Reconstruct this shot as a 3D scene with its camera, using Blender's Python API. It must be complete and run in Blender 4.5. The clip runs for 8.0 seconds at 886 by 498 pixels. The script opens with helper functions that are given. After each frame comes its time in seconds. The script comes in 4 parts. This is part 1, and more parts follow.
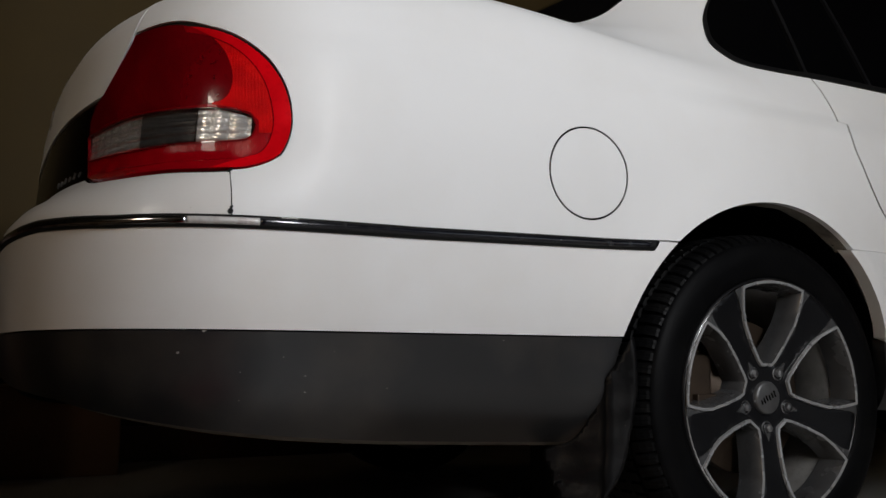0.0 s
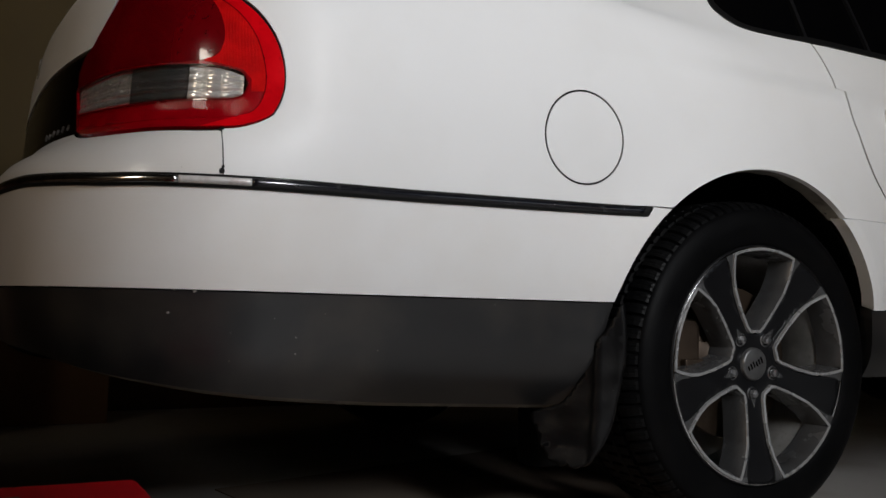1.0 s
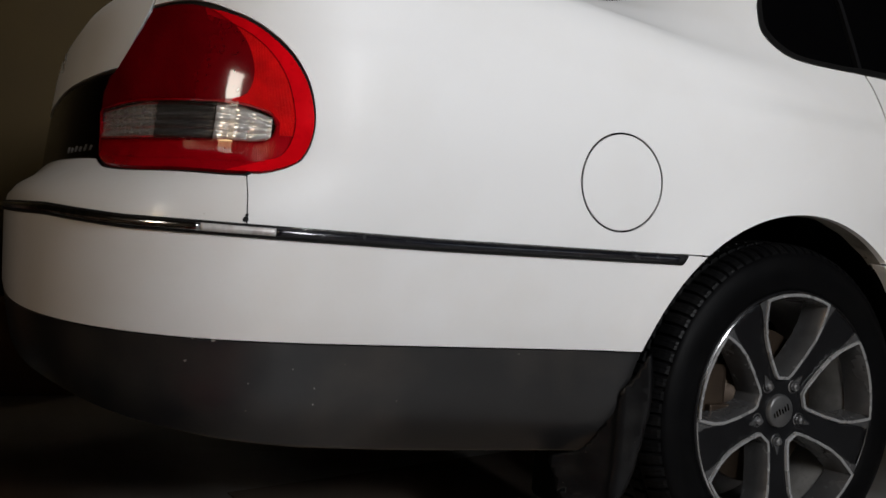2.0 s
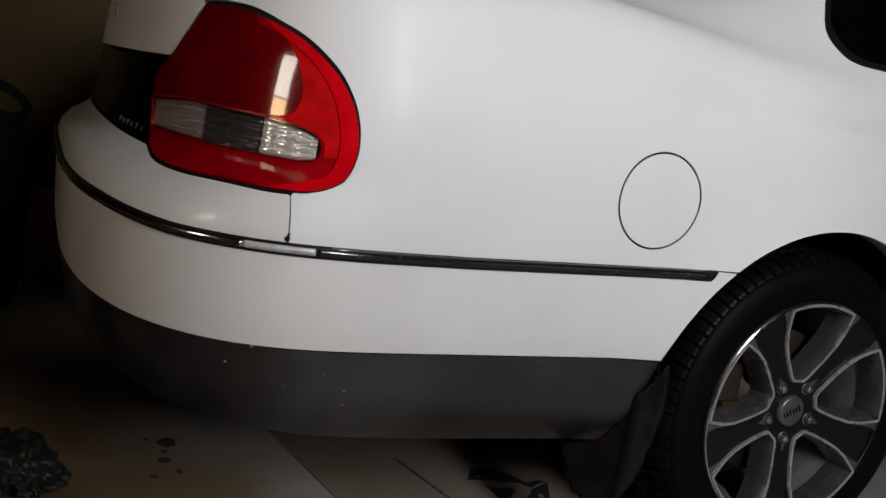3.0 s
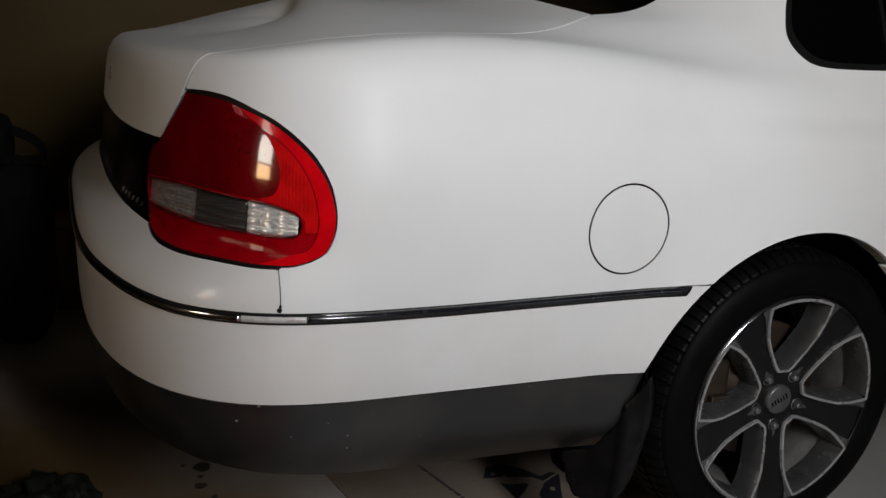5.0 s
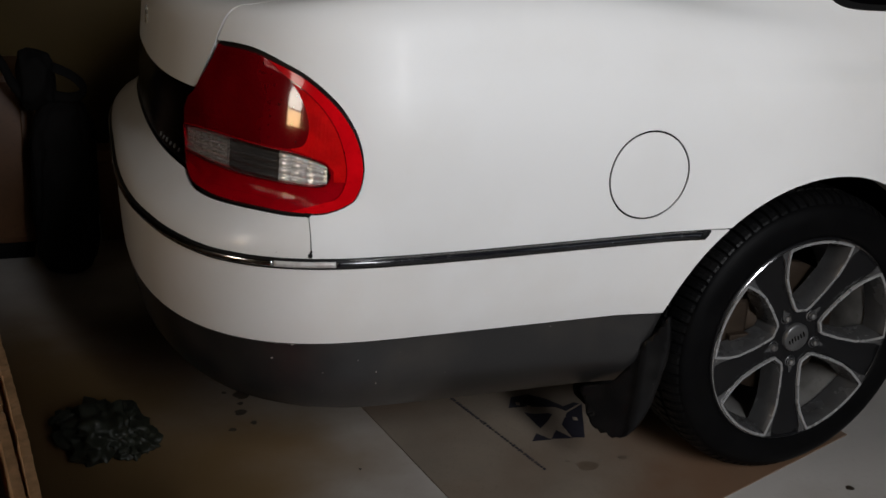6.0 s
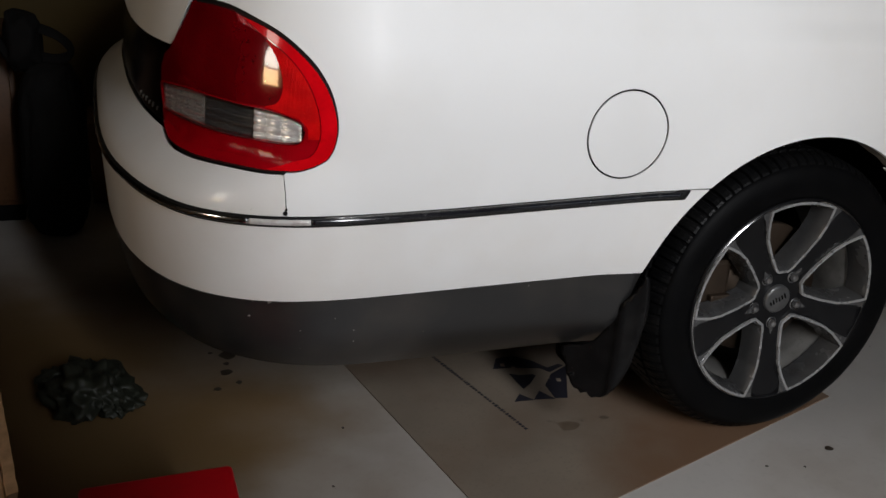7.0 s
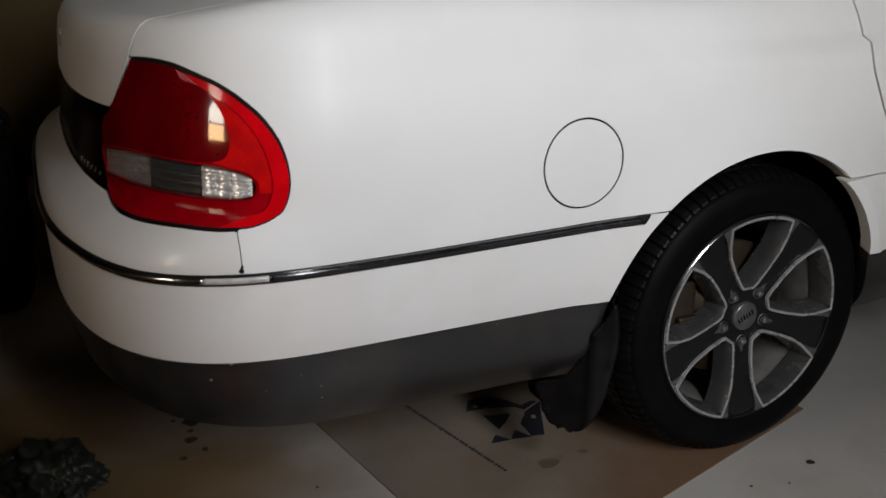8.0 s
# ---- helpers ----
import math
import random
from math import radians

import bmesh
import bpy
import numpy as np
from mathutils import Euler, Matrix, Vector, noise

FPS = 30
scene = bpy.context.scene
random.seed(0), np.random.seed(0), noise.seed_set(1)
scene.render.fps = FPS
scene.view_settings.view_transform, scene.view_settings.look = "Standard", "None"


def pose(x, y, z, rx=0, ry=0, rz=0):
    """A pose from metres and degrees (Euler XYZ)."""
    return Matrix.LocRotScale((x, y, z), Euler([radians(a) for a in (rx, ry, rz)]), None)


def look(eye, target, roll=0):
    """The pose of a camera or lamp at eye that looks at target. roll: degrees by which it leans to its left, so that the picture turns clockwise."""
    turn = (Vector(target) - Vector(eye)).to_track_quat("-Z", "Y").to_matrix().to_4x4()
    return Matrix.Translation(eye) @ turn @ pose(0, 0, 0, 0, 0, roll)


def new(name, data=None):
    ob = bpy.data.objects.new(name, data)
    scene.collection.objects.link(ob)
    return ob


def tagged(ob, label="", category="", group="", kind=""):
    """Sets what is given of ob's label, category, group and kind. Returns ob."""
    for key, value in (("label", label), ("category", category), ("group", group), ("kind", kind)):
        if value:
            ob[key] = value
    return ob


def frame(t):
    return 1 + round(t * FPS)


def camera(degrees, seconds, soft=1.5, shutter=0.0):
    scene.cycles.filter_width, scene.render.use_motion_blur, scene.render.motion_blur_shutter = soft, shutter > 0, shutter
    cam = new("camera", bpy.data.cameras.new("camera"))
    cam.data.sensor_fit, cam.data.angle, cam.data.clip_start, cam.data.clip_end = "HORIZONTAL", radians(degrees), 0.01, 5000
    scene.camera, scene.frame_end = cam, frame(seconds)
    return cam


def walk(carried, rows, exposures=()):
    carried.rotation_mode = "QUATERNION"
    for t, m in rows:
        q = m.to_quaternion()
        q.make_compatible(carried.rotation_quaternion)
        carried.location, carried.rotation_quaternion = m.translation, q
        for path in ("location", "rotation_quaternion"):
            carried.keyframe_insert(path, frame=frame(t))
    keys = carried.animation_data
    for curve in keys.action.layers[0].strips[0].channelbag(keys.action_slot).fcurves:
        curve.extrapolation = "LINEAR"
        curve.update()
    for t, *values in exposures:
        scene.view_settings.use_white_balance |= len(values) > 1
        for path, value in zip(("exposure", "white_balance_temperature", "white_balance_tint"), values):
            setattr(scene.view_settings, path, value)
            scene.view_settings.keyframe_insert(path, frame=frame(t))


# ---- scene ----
cam = camera(52.5, 8.0, shutter=0.2)
PATH = [
    (0, (-1.384, -1.231, 0.403), (-0.47, 0.532, 0.638), 0.4),
    (0.5, (-1.396, -1.215, 0.409), (-0.449, 0.533, 0.633), 0.2),
    (1, (-1.386, -1.223, 0.425), (-0.445, 0.537, 0.549), 1.5),
    (1.5, (-1.402, -1.183, 0.465), (-0.429, 0.562, 0.545), 2.7),
    (2, (-1.384, -1.181, 0.59), (-0.477, 0.601, 0.582), 4.6),
    (2.2, (-1.374, -1.169, 0.641), (-0.484, 0.621, 0.607), 5.1),
    (3.3, (-1.418, -1.199, 0.906), (-0.573, 0.553, 0.441), 10.1),
    (3.5, (-1.418, -1.206, 0.945), (-0.584, 0.531, 0.409), 7.1),
    (4, (-1.404, -1.238, 0.997), (-0.601, 0.5, 0.419), 3.1),
    (4.5, (-1.39, -1.264, 1.014), (-0.585, 0.508, 0.552), 3.5),
    (4.7, (-1.383, -1.272, 1.018), (-0.588, 0.503, 0.561), 3.5),
    (5.8, (-1.368, -1.304, 1.101), (-0.657, 0.458, 0.478), 3.5),
    (6, (-1.374, -1.325, 1.098), (-0.682, 0.434, 0.445), 3.1),
    (6.5, (-1.368, -1.363, 1.125), (-0.707, 0.39, 0.425), 2.7),
    (7, (-1.332, -1.349, 1.085), (-0.653, 0.39, 0.366), 3.2),
    (7.5, (-1.344, -1.336, 1.057), (-0.65, 0.402, 0.352), 2.9),
    (8, (-1.328, -1.312, 1.076), (-0.55, 0.419, 0.445), -0.5),
]
walk(cam, [(t, look(eye, target, roll)) for t, eye, target, roll in PATH], exposures=((0.0, 0.0), (1.0, 0.03), (1.5, 0.28), (2.0, 0.12), (3.5, 0.0), (4.0, 0.12), (4.5, -0.07), (6.0, -0.07), (6.5, 0.15), (7.5, 0.15), (8.0, 0.05)))

# ---- world and light ----
world = bpy.data.worlds.new("world")
scene.world = world
world.use_nodes = True
sky = world.node_tree.nodes.new("ShaderNodeTexSky")
sky.sky_type, sky.sun_disc = "NISHITA", False
sky.sun_elevation, sky.sun_rotation = radians(14), radians(200)
world.node_tree.nodes["Background"].inputs["Strength"].default_value = 0.12
world.node_tree.links.new(sky.outputs["Color"], world.node_tree.nodes["Background"].inputs["Color"])

sun = new("sun", bpy.data.lights.new("sun", "SUN"))
sun.data.energy, sun.data.angle, sun.data.color = 2.5, radians(0.5), (1.0, 0.86, 0.68)
sun.matrix_world = look((2.0, 8.0, 3.5), (0.0, -4.0, 0.0))

WALL_S, X_W = -2.6, -3.4
ROLL_X0, ROLL_X1, ROLL_Z = -0.83, -0.36, 3.00       # daylight opening behind the camera; the raised roller door is assumed
FILL_DOOR_X0, FILL_DOOR_X1, FILL_DOOR_Z = 0.55, 1.65, 2.15          # assumed side doorway, added for light on the right


def opening_light(name, centre, target, width, height, energy, spread=130, colour=(0.945, 0.96, 1.0)):
    lamp = new(name, bpy.data.lights.new(name, "AREA"))
    lamp.data.shape, lamp.data.size, lamp.data.size_y = "RECTANGLE", width, height
    lamp.data.energy, lamp.data.color = energy, colour
    lamp.data.spread = radians(spread)
    lamp.matrix_world = look(centre, target)
    return lamp


WIN_Y0, WIN_Y1, WIN_Z0, WIN_Z1 = -1.02, -0.50, 0.80, 1.85     # tall narrow window in the west wall
WIN_BAR = 1.12                                                # sky above this height, a sunlit wall below
ROLL_MID, FILL_DOOR_MID = (ROLL_X0 + ROLL_X1) / 2, (FILL_DOOR_X0 + FILL_DOOR_X1) / 2
# main daylight from behind the camera, through the assumed opening
opening_light("main_opening_light", (ROLL_MID, WALL_S - 0.50, 2.15), (ROLL_MID, 0.0, 2.15), ROLL_X1 - ROLL_X0 - 0.06, 1.64, 52.0)
# added fill for the floor on the right; no such doorway is known
opening_light("fill_doorway_light", (FILL_DOOR_MID, WALL_S - 0.10, 1.3), (FILL_DOOR_MID, 0.0, 1.3), FILL_DOOR_X1 - FILL_DOOR_X0 - 0.06, 1.6, 0.9)
WIN_MID, WIN_WIDE = (WIN_Y0 + WIN_Y1) / 2, WIN_Y1 - WIN_Y0 - 0.06
for name, z0, z1, energy, colour in (("window_light", WIN_BAR, WIN_Z1, 3.9, (1.0, 0.90, 0.76)), ("window_low_light", WIN_Z0, WIN_BAR, 1.9, (1.0, 0.60, 0.28))):
    opening_light(name, (X_W - 0.10, WIN_MID, (z0 + z1) / 2), (0.0, WIN_MID, (z0 + z1) / 2), WIN_WIDE, z1 - z0 - 0.03, energy, colour=colour)


# ---- materials ----
def material(name, colour, rough=0.5, metal=0.0, coat=0.0, coat_rough=0.03, vary=0.12, scale=6.0, fine=90.0, bump=0.0, bump_scale=200.0, dirt=None, dirt_amount=0.0, dirt_scale=3.0, rough_vary=0.08, gloss=0.5, specks=None, speck_scale=60.0, speck_share=0.1, speck_size=0.12):
    m = bpy.data.materials.new(name)
    m.use_nodes = True
    nt = m.node_tree
    b = nt.nodes["Principled BSDF"]
    b.inputs["Metallic"].default_value = metal
    b.inputs["Specular IOR Level"].default_value = gloss
    b.inputs["Coat Weight"].default_value = coat
    b.inputs["Coat Roughness"].default_value = coat_rough
    where = nt.nodes.new("ShaderNodeTexCoord")

    def cloud(size, detail):
        n = nt.nodes.new("ShaderNodeTexNoise")
        n.inputs["Scale"].default_value, n.inputs["Detail"].default_value = size, detail
        nt.links.new(where.outputs["Object"], n.inputs["Vector"])
        return n.outputs["Fac"]

    def mix(fac, one, two):
        n = nt.nodes.new("ShaderNodeMix")
        n.data_type = "RGBA"
        for socket, value in ((0, fac), (6, one), (7, two)):
            if hasattr(value, "is_linked"):
                nt.links.new(value, n.inputs[socket])
            else:
                n.inputs[socket].default_value = value
        return n.outputs[2]

    def ramp(fac, low, high):
        n = nt.nodes.new("ShaderNodeMapRange")
        n.inputs["From Min"].default_value, n.inputs["From Max"].default_value = low, high
        nt.links.new(fac, n.inputs["Value"])
        return n.outputs["Result"]

    big, small = cloud(scale, 4), cloud(fine, 3)
    dark = tuple(c * (1 - vary) for c in colour) + (1,)
    light = tuple(min(1, c * (1 + vary)) for c in colour) + (1,)
    base = mix(ramp(big, 0.3, 0.7), dark, light)
    base = mix(ramp(small, 0.55, 0.9), base, tuple(c * (1 - vary * 1.5) for c in colour) + (1,))
    if dirt:
        spread = ramp(cloud(dirt_scale, 6), 0.5, 0.72)
        n = nt.nodes.new("ShaderNodeMath")
        n.operation = "MULTIPLY"
        n.inputs[1].default_value = dirt_amount
        nt.links.new(spread, n.inputs[0])
        base = mix(n.outputs[0], base, (*dirt, 1))
    if specks:
        cells = nt.nodes.new("ShaderNodeTexVoronoi")
        cells.inputs["Scale"].default_value = speck_scale
        nt.links.new(where.outputs["Object"], cells.inputs["Vector"])
        split = nt.nodes.new("ShaderNodeSeparateColor")
        nt.links.new(cells.outputs["Color"], split.inputs["Color"])
        near = nt.nodes.new("ShaderNodeMath")
        near.operation, near.inputs[1].default_value = "LESS_THAN", speck_size
        nt.links.new(cells.outputs["Distance"], near.inputs[0])
        some = nt.nodes.new("ShaderNodeMath")
        some.operation, some.inputs[1].default_value = "LESS_THAN", speck_share
        nt.links.new(split.outputs["Red"], some.inputs[0])
        both = nt.nodes.new("ShaderNodeMath")
        both.operation = "MULTIPLY"
        nt.links.new(near.outputs[0], both.inputs[0])
        nt.links.new(some.outputs[0], both.inputs[1])
        base = mix(both.outputs[0], base, (*specks, 1))
    nt.links.new(base, b.inputs["Base Color"])
    n = nt.nodes.new("ShaderNodeMapRange")
    n.inputs["To Min"].default_value, n.inputs["To Max"].default_value = max(0.0, rough - rough_vary), min(1.0, rough + rough_vary)
    nt.links.new(big, n.inputs["Value"])
    nt.links.new(n.outputs["Result"], b.inputs["Roughness"])
    if bump:
        n = nt.nodes.new("ShaderNodeBump")
        n.inputs["Strength"].default_value, n.inputs["Distance"].default_value = bump, 0.002
        nt.links.new(cloud(bump_scale, 4), n.inputs["Height"])
        nt.links.new(n.outputs["Normal"], b.inputs["Normal"])
    return m


WHITE = material("white_car_paint", (0.80, 0.795, 0.785), 0.5, coat=0.02, coat_rough=0.06, vary=0.012, scale=2.5, fine=300, dirt=(0.55, 0.5, 0.42), dirt_amount=0.12, dirt_scale=4, specks=(0.35, 0.30, 0.25), speck_scale=40, speck_share=0.02, speck_size=0.035)
COVER = material("white_bumper_paint", (0.80, 0.79, 0.775), 0.45, coat=0.50, coat_rough=0.05, vary=0.015, scale=2.5, fine=300, dirt=(0.55, 0.48, 0.38), dirt_amount=0.16, dirt_scale=5, specks=(0.30, 0.26, 0.22), speck_scale=40, speck_share=0.04, speck_size=0.035)
DUSTY = material("dusty_plastic", (0.15, 0.135, 0.11), 0.7, vary=0.25, scale=12, fine=120, dirt=(0.05, 0.045, 0.04), dirt_amount=0.6, dirt_scale=14)
GREY = material("grey_bumper_paint", (0.010, 0.0099, 0.0104), 0.42, coat=0.65, coat_rough=0.22, vary=0.10, scale=5, bump=0.05, bump_scale=600, dirt=(0.055, 0.046, 0.038), dirt_amount=0.45, dirt_scale=6, specks=(0.13, 0.11, 0.09), speck_scale=45, speck_share=0.12, speck_size=0.05)
BLACK = material("black_plastic", (0.004, 0.004, 0.0045), 0.55, vary=0.2, bump=0.1, bump_scale=500, gloss=0.2)
ARCH_DIRT = material("dirty_arch_paint", (0.20, 0.185, 0.155), 0.75, vary=0.3, scale=14, fine=160, bump=0.2, bump_scale=180, dirt=(0.05, 0.042, 0.033), dirt_amount=0.75, dirt_scale=26, specks=(0.03, 0.025, 0.02), speck_scale=70, speck_share=0.35, speck_size=0.2)
GAP = material("dark_cavity", (0.005, 0.005, 0.005), 0.9, vary=0.1, gloss=0.1)
GLOSS_BLACK = material("black_gloss_panel", (0.0025, 0.0018, 0.0016), 0.18, vary=0.1, gloss=0.04)
GASKET = material("black_rubber_seal", (0.004, 0.004, 0.004), 0.55, vary=0.2, gloss=0.25)
CHROME = material("worn_chrome", (0.62, 0.62, 0.63), 0.16, metal=1.0, vary=0.10, scale=30, fine=220, rough_vary=0.10, dirt=(0.05, 0.045, 0.04), dirt_amount=0.8, dirt_scale=45)
RED_DARK = material("dark_red_lens", (0.150, 0.0003, 0.003), 0.10, coat=1.0, coat_rough=0.01, vary=0.3, scale=9, gloss=0.6)
RED_DARK.node_tree.nodes["Principled BSDF"].inputs["Coat IOR"].default_value = 1.7
RED = material("red_lens", (0.62, 0.0012, 0.006), 0.15, coat=0.6, coat_rough=0.02, vary=0.16, scale=18, gloss=0.3)
RED_MID = material("crimson_lens", (0.30, 0.0006, 0.005), 0.12, coat=0.5, coat_rough=0.02, vary=0.25, scale=16, fine=400, gloss=0.3)
# bright red specks in the colour stand in for glints of the prisms
RED_PRISM = material("red_prism_lens", (0.58, 0.0020, 0.003), 0.35, coat=0.03, coat_rough=0.03, vary=0.25, scale=30, fine=700, bump=0.5, bump_scale=900, specks=(0.75, 0.03, 0.008), speck_scale=520, speck_share=0.22, speck_size=0.28, gloss=0.04)
SILVER = material("lamp_reflector", (0.80, 0.79, 0.77), 0.07, metal=0.90, vary=0.05, scale=30, rough_vary=0.02)
BRIGHT = material("bright_lamp_reflector", (0.84, 0.83, 0.81), 0.06, metal=0.72, vary=0.1, scale=90, rough_vary=0.04)
SMOKE = material("smoked_reflector", (0.17, 0.165, 0.16), 0.10, metal=0.85, vary=0.4, scale=90, rough_vary=0.06)
RUBBER = material("tyre_rubber", (0.0030, 0.0030, 0.0033), 0.50, vary=0.25, scale=15, bump=0.2, bump_scale=300, dirt=(0.006, 0.0056, 0.0052), dirt_amount=0.4, dirt_scale=12, gloss=0.06)
TREAD = material("tread_rubber", (0.0040, 0.0040, 0.0042), 0.42, vary=0.3, scale=18, bump=0.25, bump_scale=260, dirt=(0.012, 0.011, 0.010), dirt_amount=0.5, dirt_scale=14, gloss=0.10)
SPOKE = material("dark_grey_alloy", (0.008, 0.008, 0.009), 0.34, metal=0.1, vary=0.12, scale=20, bump=0.04, gloss=0.35)
MACHINED = material("machined_alloy", (0.42, 0.42, 0.42), 0.28, metal=0.5, vary=0.14, scale=25, fine=300)
SIDE_WALL = material("silver_wheel_paint", (0.115, 0.115, 0.116), 0.26, metal=0.5, vary=0.18, scale=22, fine=220, dirt=(0.05, 0.045, 0.04), dirt_amount=0.5, dirt_scale=24)
CAP = material("satin_hub_cap", (0.14, 0.14, 0.14), 0.35, metal=0.6, vary=0.15, scale=40)
BARREL = material("dusty_alloy_barrel", (0.26, 0.25, 0.235), 0.40, metal=0.35, vary=0.18, scale=14, dirt=(0.05, 0.042, 0.035), dirt_amount=0.7, dirt_scale=10)
ROTOR = material("brake_disc_iron", (0.055, 0.038, 0.026), 0.45, metal=0.6, vary=0.2, scale=18)
FLAP = material("mudflap_rubber", (0.0040, 0.0040, 0.0044), 0.38, vary=0.3, scale=14, bump=0.35, bump_scale=60, dirt=(0.017, 0.016, 0.015), dirt_amount=0.5, dirt_scale=16, specks=(0.08, 0.07, 0.06), speck_scale=90, speck_share=0.10, speck_size=0.08, gloss=0.2)
GLASS = material("tinted_glass", (0.0015, 0.0015, 0.0018), 0.08, coat=0.06, vary=0.1, gloss=0.10)
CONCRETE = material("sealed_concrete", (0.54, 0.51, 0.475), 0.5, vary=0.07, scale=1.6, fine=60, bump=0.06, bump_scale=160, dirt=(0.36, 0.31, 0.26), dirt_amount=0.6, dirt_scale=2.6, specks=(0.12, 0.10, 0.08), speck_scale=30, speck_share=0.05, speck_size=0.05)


def grime_and_light(m, middle, near, far, colour, most):
    """Blends a colour in round one spot, with a ragged border: real grime, and painted shade or warm light."""
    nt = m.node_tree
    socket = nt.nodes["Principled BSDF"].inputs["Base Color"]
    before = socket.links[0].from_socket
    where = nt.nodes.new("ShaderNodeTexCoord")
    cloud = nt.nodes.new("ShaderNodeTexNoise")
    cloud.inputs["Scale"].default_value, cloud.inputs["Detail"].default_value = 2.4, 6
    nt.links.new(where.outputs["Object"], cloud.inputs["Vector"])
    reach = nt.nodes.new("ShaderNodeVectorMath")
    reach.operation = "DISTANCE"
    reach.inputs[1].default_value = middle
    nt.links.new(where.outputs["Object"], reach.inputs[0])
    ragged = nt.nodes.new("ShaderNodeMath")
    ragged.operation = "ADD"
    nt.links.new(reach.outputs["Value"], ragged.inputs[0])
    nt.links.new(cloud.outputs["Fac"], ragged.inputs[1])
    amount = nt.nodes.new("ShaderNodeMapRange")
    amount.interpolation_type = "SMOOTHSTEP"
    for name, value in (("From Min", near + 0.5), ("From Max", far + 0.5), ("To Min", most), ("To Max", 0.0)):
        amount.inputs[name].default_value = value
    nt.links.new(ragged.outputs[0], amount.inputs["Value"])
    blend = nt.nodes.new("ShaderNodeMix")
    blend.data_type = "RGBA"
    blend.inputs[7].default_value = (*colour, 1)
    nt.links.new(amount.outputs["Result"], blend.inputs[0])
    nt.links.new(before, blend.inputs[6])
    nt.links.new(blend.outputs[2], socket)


# brown shade over the floor's left part, put into the concrete's colour
grime_and_light(CONCRETE, (-1.75, 0.45, 0.0), 0.45, 1.35, (0.185, 0.105, 0.033), 0.95)
CARD = material("brown_cardboard", (0.225, 0.18, 0.135), 0.8, vary=0.12, scale=5, fine=140, bump=0.08, bump_scale=220, dirt=(0.17, 0.105, 0.065), dirt_amount=0.6, dirt_scale=3)
# lower bumper corner: real dust plus a warm reflection put into the colour
grime_and_light(COVER, (-1.05, 0.06, 0.44), 0.02, 0.26, (0.50, 0.41, 0.30), 0.15)
# real reddish-brown grime on the card near the tyre
grime_and_light(CARD, (-0.08, 0.02, 0.0), 0.12, 0.50, (0.17, 0.078, 0.032), 0.75)
CARD_OLD = material("old_brown_card", (0.20, 0.10, 0.045), 0.8, vary=0.12, scale=4, fine=120, bump=0.1)
# torn card; colour raised in place of daylight that the added wall blocks
CARD_RAW = material("torn_cardboard", (0.60, 0.40, 0.24), 0.85, vary=0.25, scale=30, bump=0.5, bump_scale=120)
INK = material("navy_print", (0.013, 0.012, 0.020), 0.7, vary=0.3, fine=200)
OIL = material("oil_stain", (0.16, 0.12, 0.085), 0.35, vary=0.15, scale=40)
OIL_DARK = material("dark_oil_drop", (0.055, 0.040, 0.027), 0.5, vary=0.3, scale=40)
# near-black brown holds the walls' deep shade and cuts bounced light
PLASTER = material("dark_brown_wall", (0.062, 0.040, 0.012), 0.75, vary=0.08, scale=2, bump=0.1, bump_scale=120, dirt=(0.044, 0.028, 0.010), dirt_amount=0.4, gloss=0.2)
CEILING = material("ceiling_timber", (0.05, 0.037, 0.025), 0.8, vary=0.05, scale=2, bump=0.05)
RED_PLASTIC = material("red_moulded_plastic", (0.62, 0.003, 0.010), 0.38, vary=0.06, scale=8, bump=0.06, bump_scale=300, gloss=0.3)
BAG = material("grey_green_plastic_bag", (0.026, 0.028, 0.019), 0.50, vary=0.4, scale=20, bump=0.3, bump_scale=60)
FABRIC = material("black_woven_fabric", (0.005, 0.0045, 0.0045), 0.8, vary=0.3, scale=30, bump=0.3, bump_scale=400, gloss=0.15)
WOOD = material("brown_stained_wood", (0.10, 0.042, 0.015), 0.5, vary=0.25, scale=5, fine=60, bump=0.1)
BRICK_OUT = material("sunlit_fence_boards", (0.50, 0.28, 0.14), 0.8, vary=0.15, scale=3)
PAVING = material("concrete_drive", (0.40, 0.38, 0.35), 0.8, vary=0.1, scale=2)
STEEL = material("galvanised_steel", (0.45, 0.45, 0.46), 0.35, metal=1.0, vary=0.15, scale=20)

# real scuffs; the black stands in for the dark floor mirrored in chrome
SCUFF = material("scuffed_dark_reflection", (0.006, 0.006, 0.009), 0.16, vary=0.2, scale=60, fine=300, coat=0.4, dirt=(0.10, 0.10, 0.10), dirt_amount=0.25, dirt_scale=90, specks=(0.5, 0.5, 0.5), speck_scale=110, speck_share=0.07, speck_size=0.10)
CHIP = material("bare_chip", (0.30, 0.28, 0.26), 0.6, vary=0.15, scale=60)
PEELED = material("peeled_chrome", (0.62, 0.60, 0.58), 0.45, metal=0.3, vary=0.15, scale=60, dirt=(0.35, 0.25, 0.24), dirt_amount=0.5, dirt_scale=70)
CLEAR = material("clear_lens", (0.95, 0.95, 0.95), 0.03, vary=0.0, rough_vary=0.02)
CLEAR.node_tree.nodes["Principled BSDF"].inputs["Transmission Weight"].default_value = 1.0
CLEAR.node_tree.nodes["Principled BSDF"].inputs["IOR"].default_value = 1.25


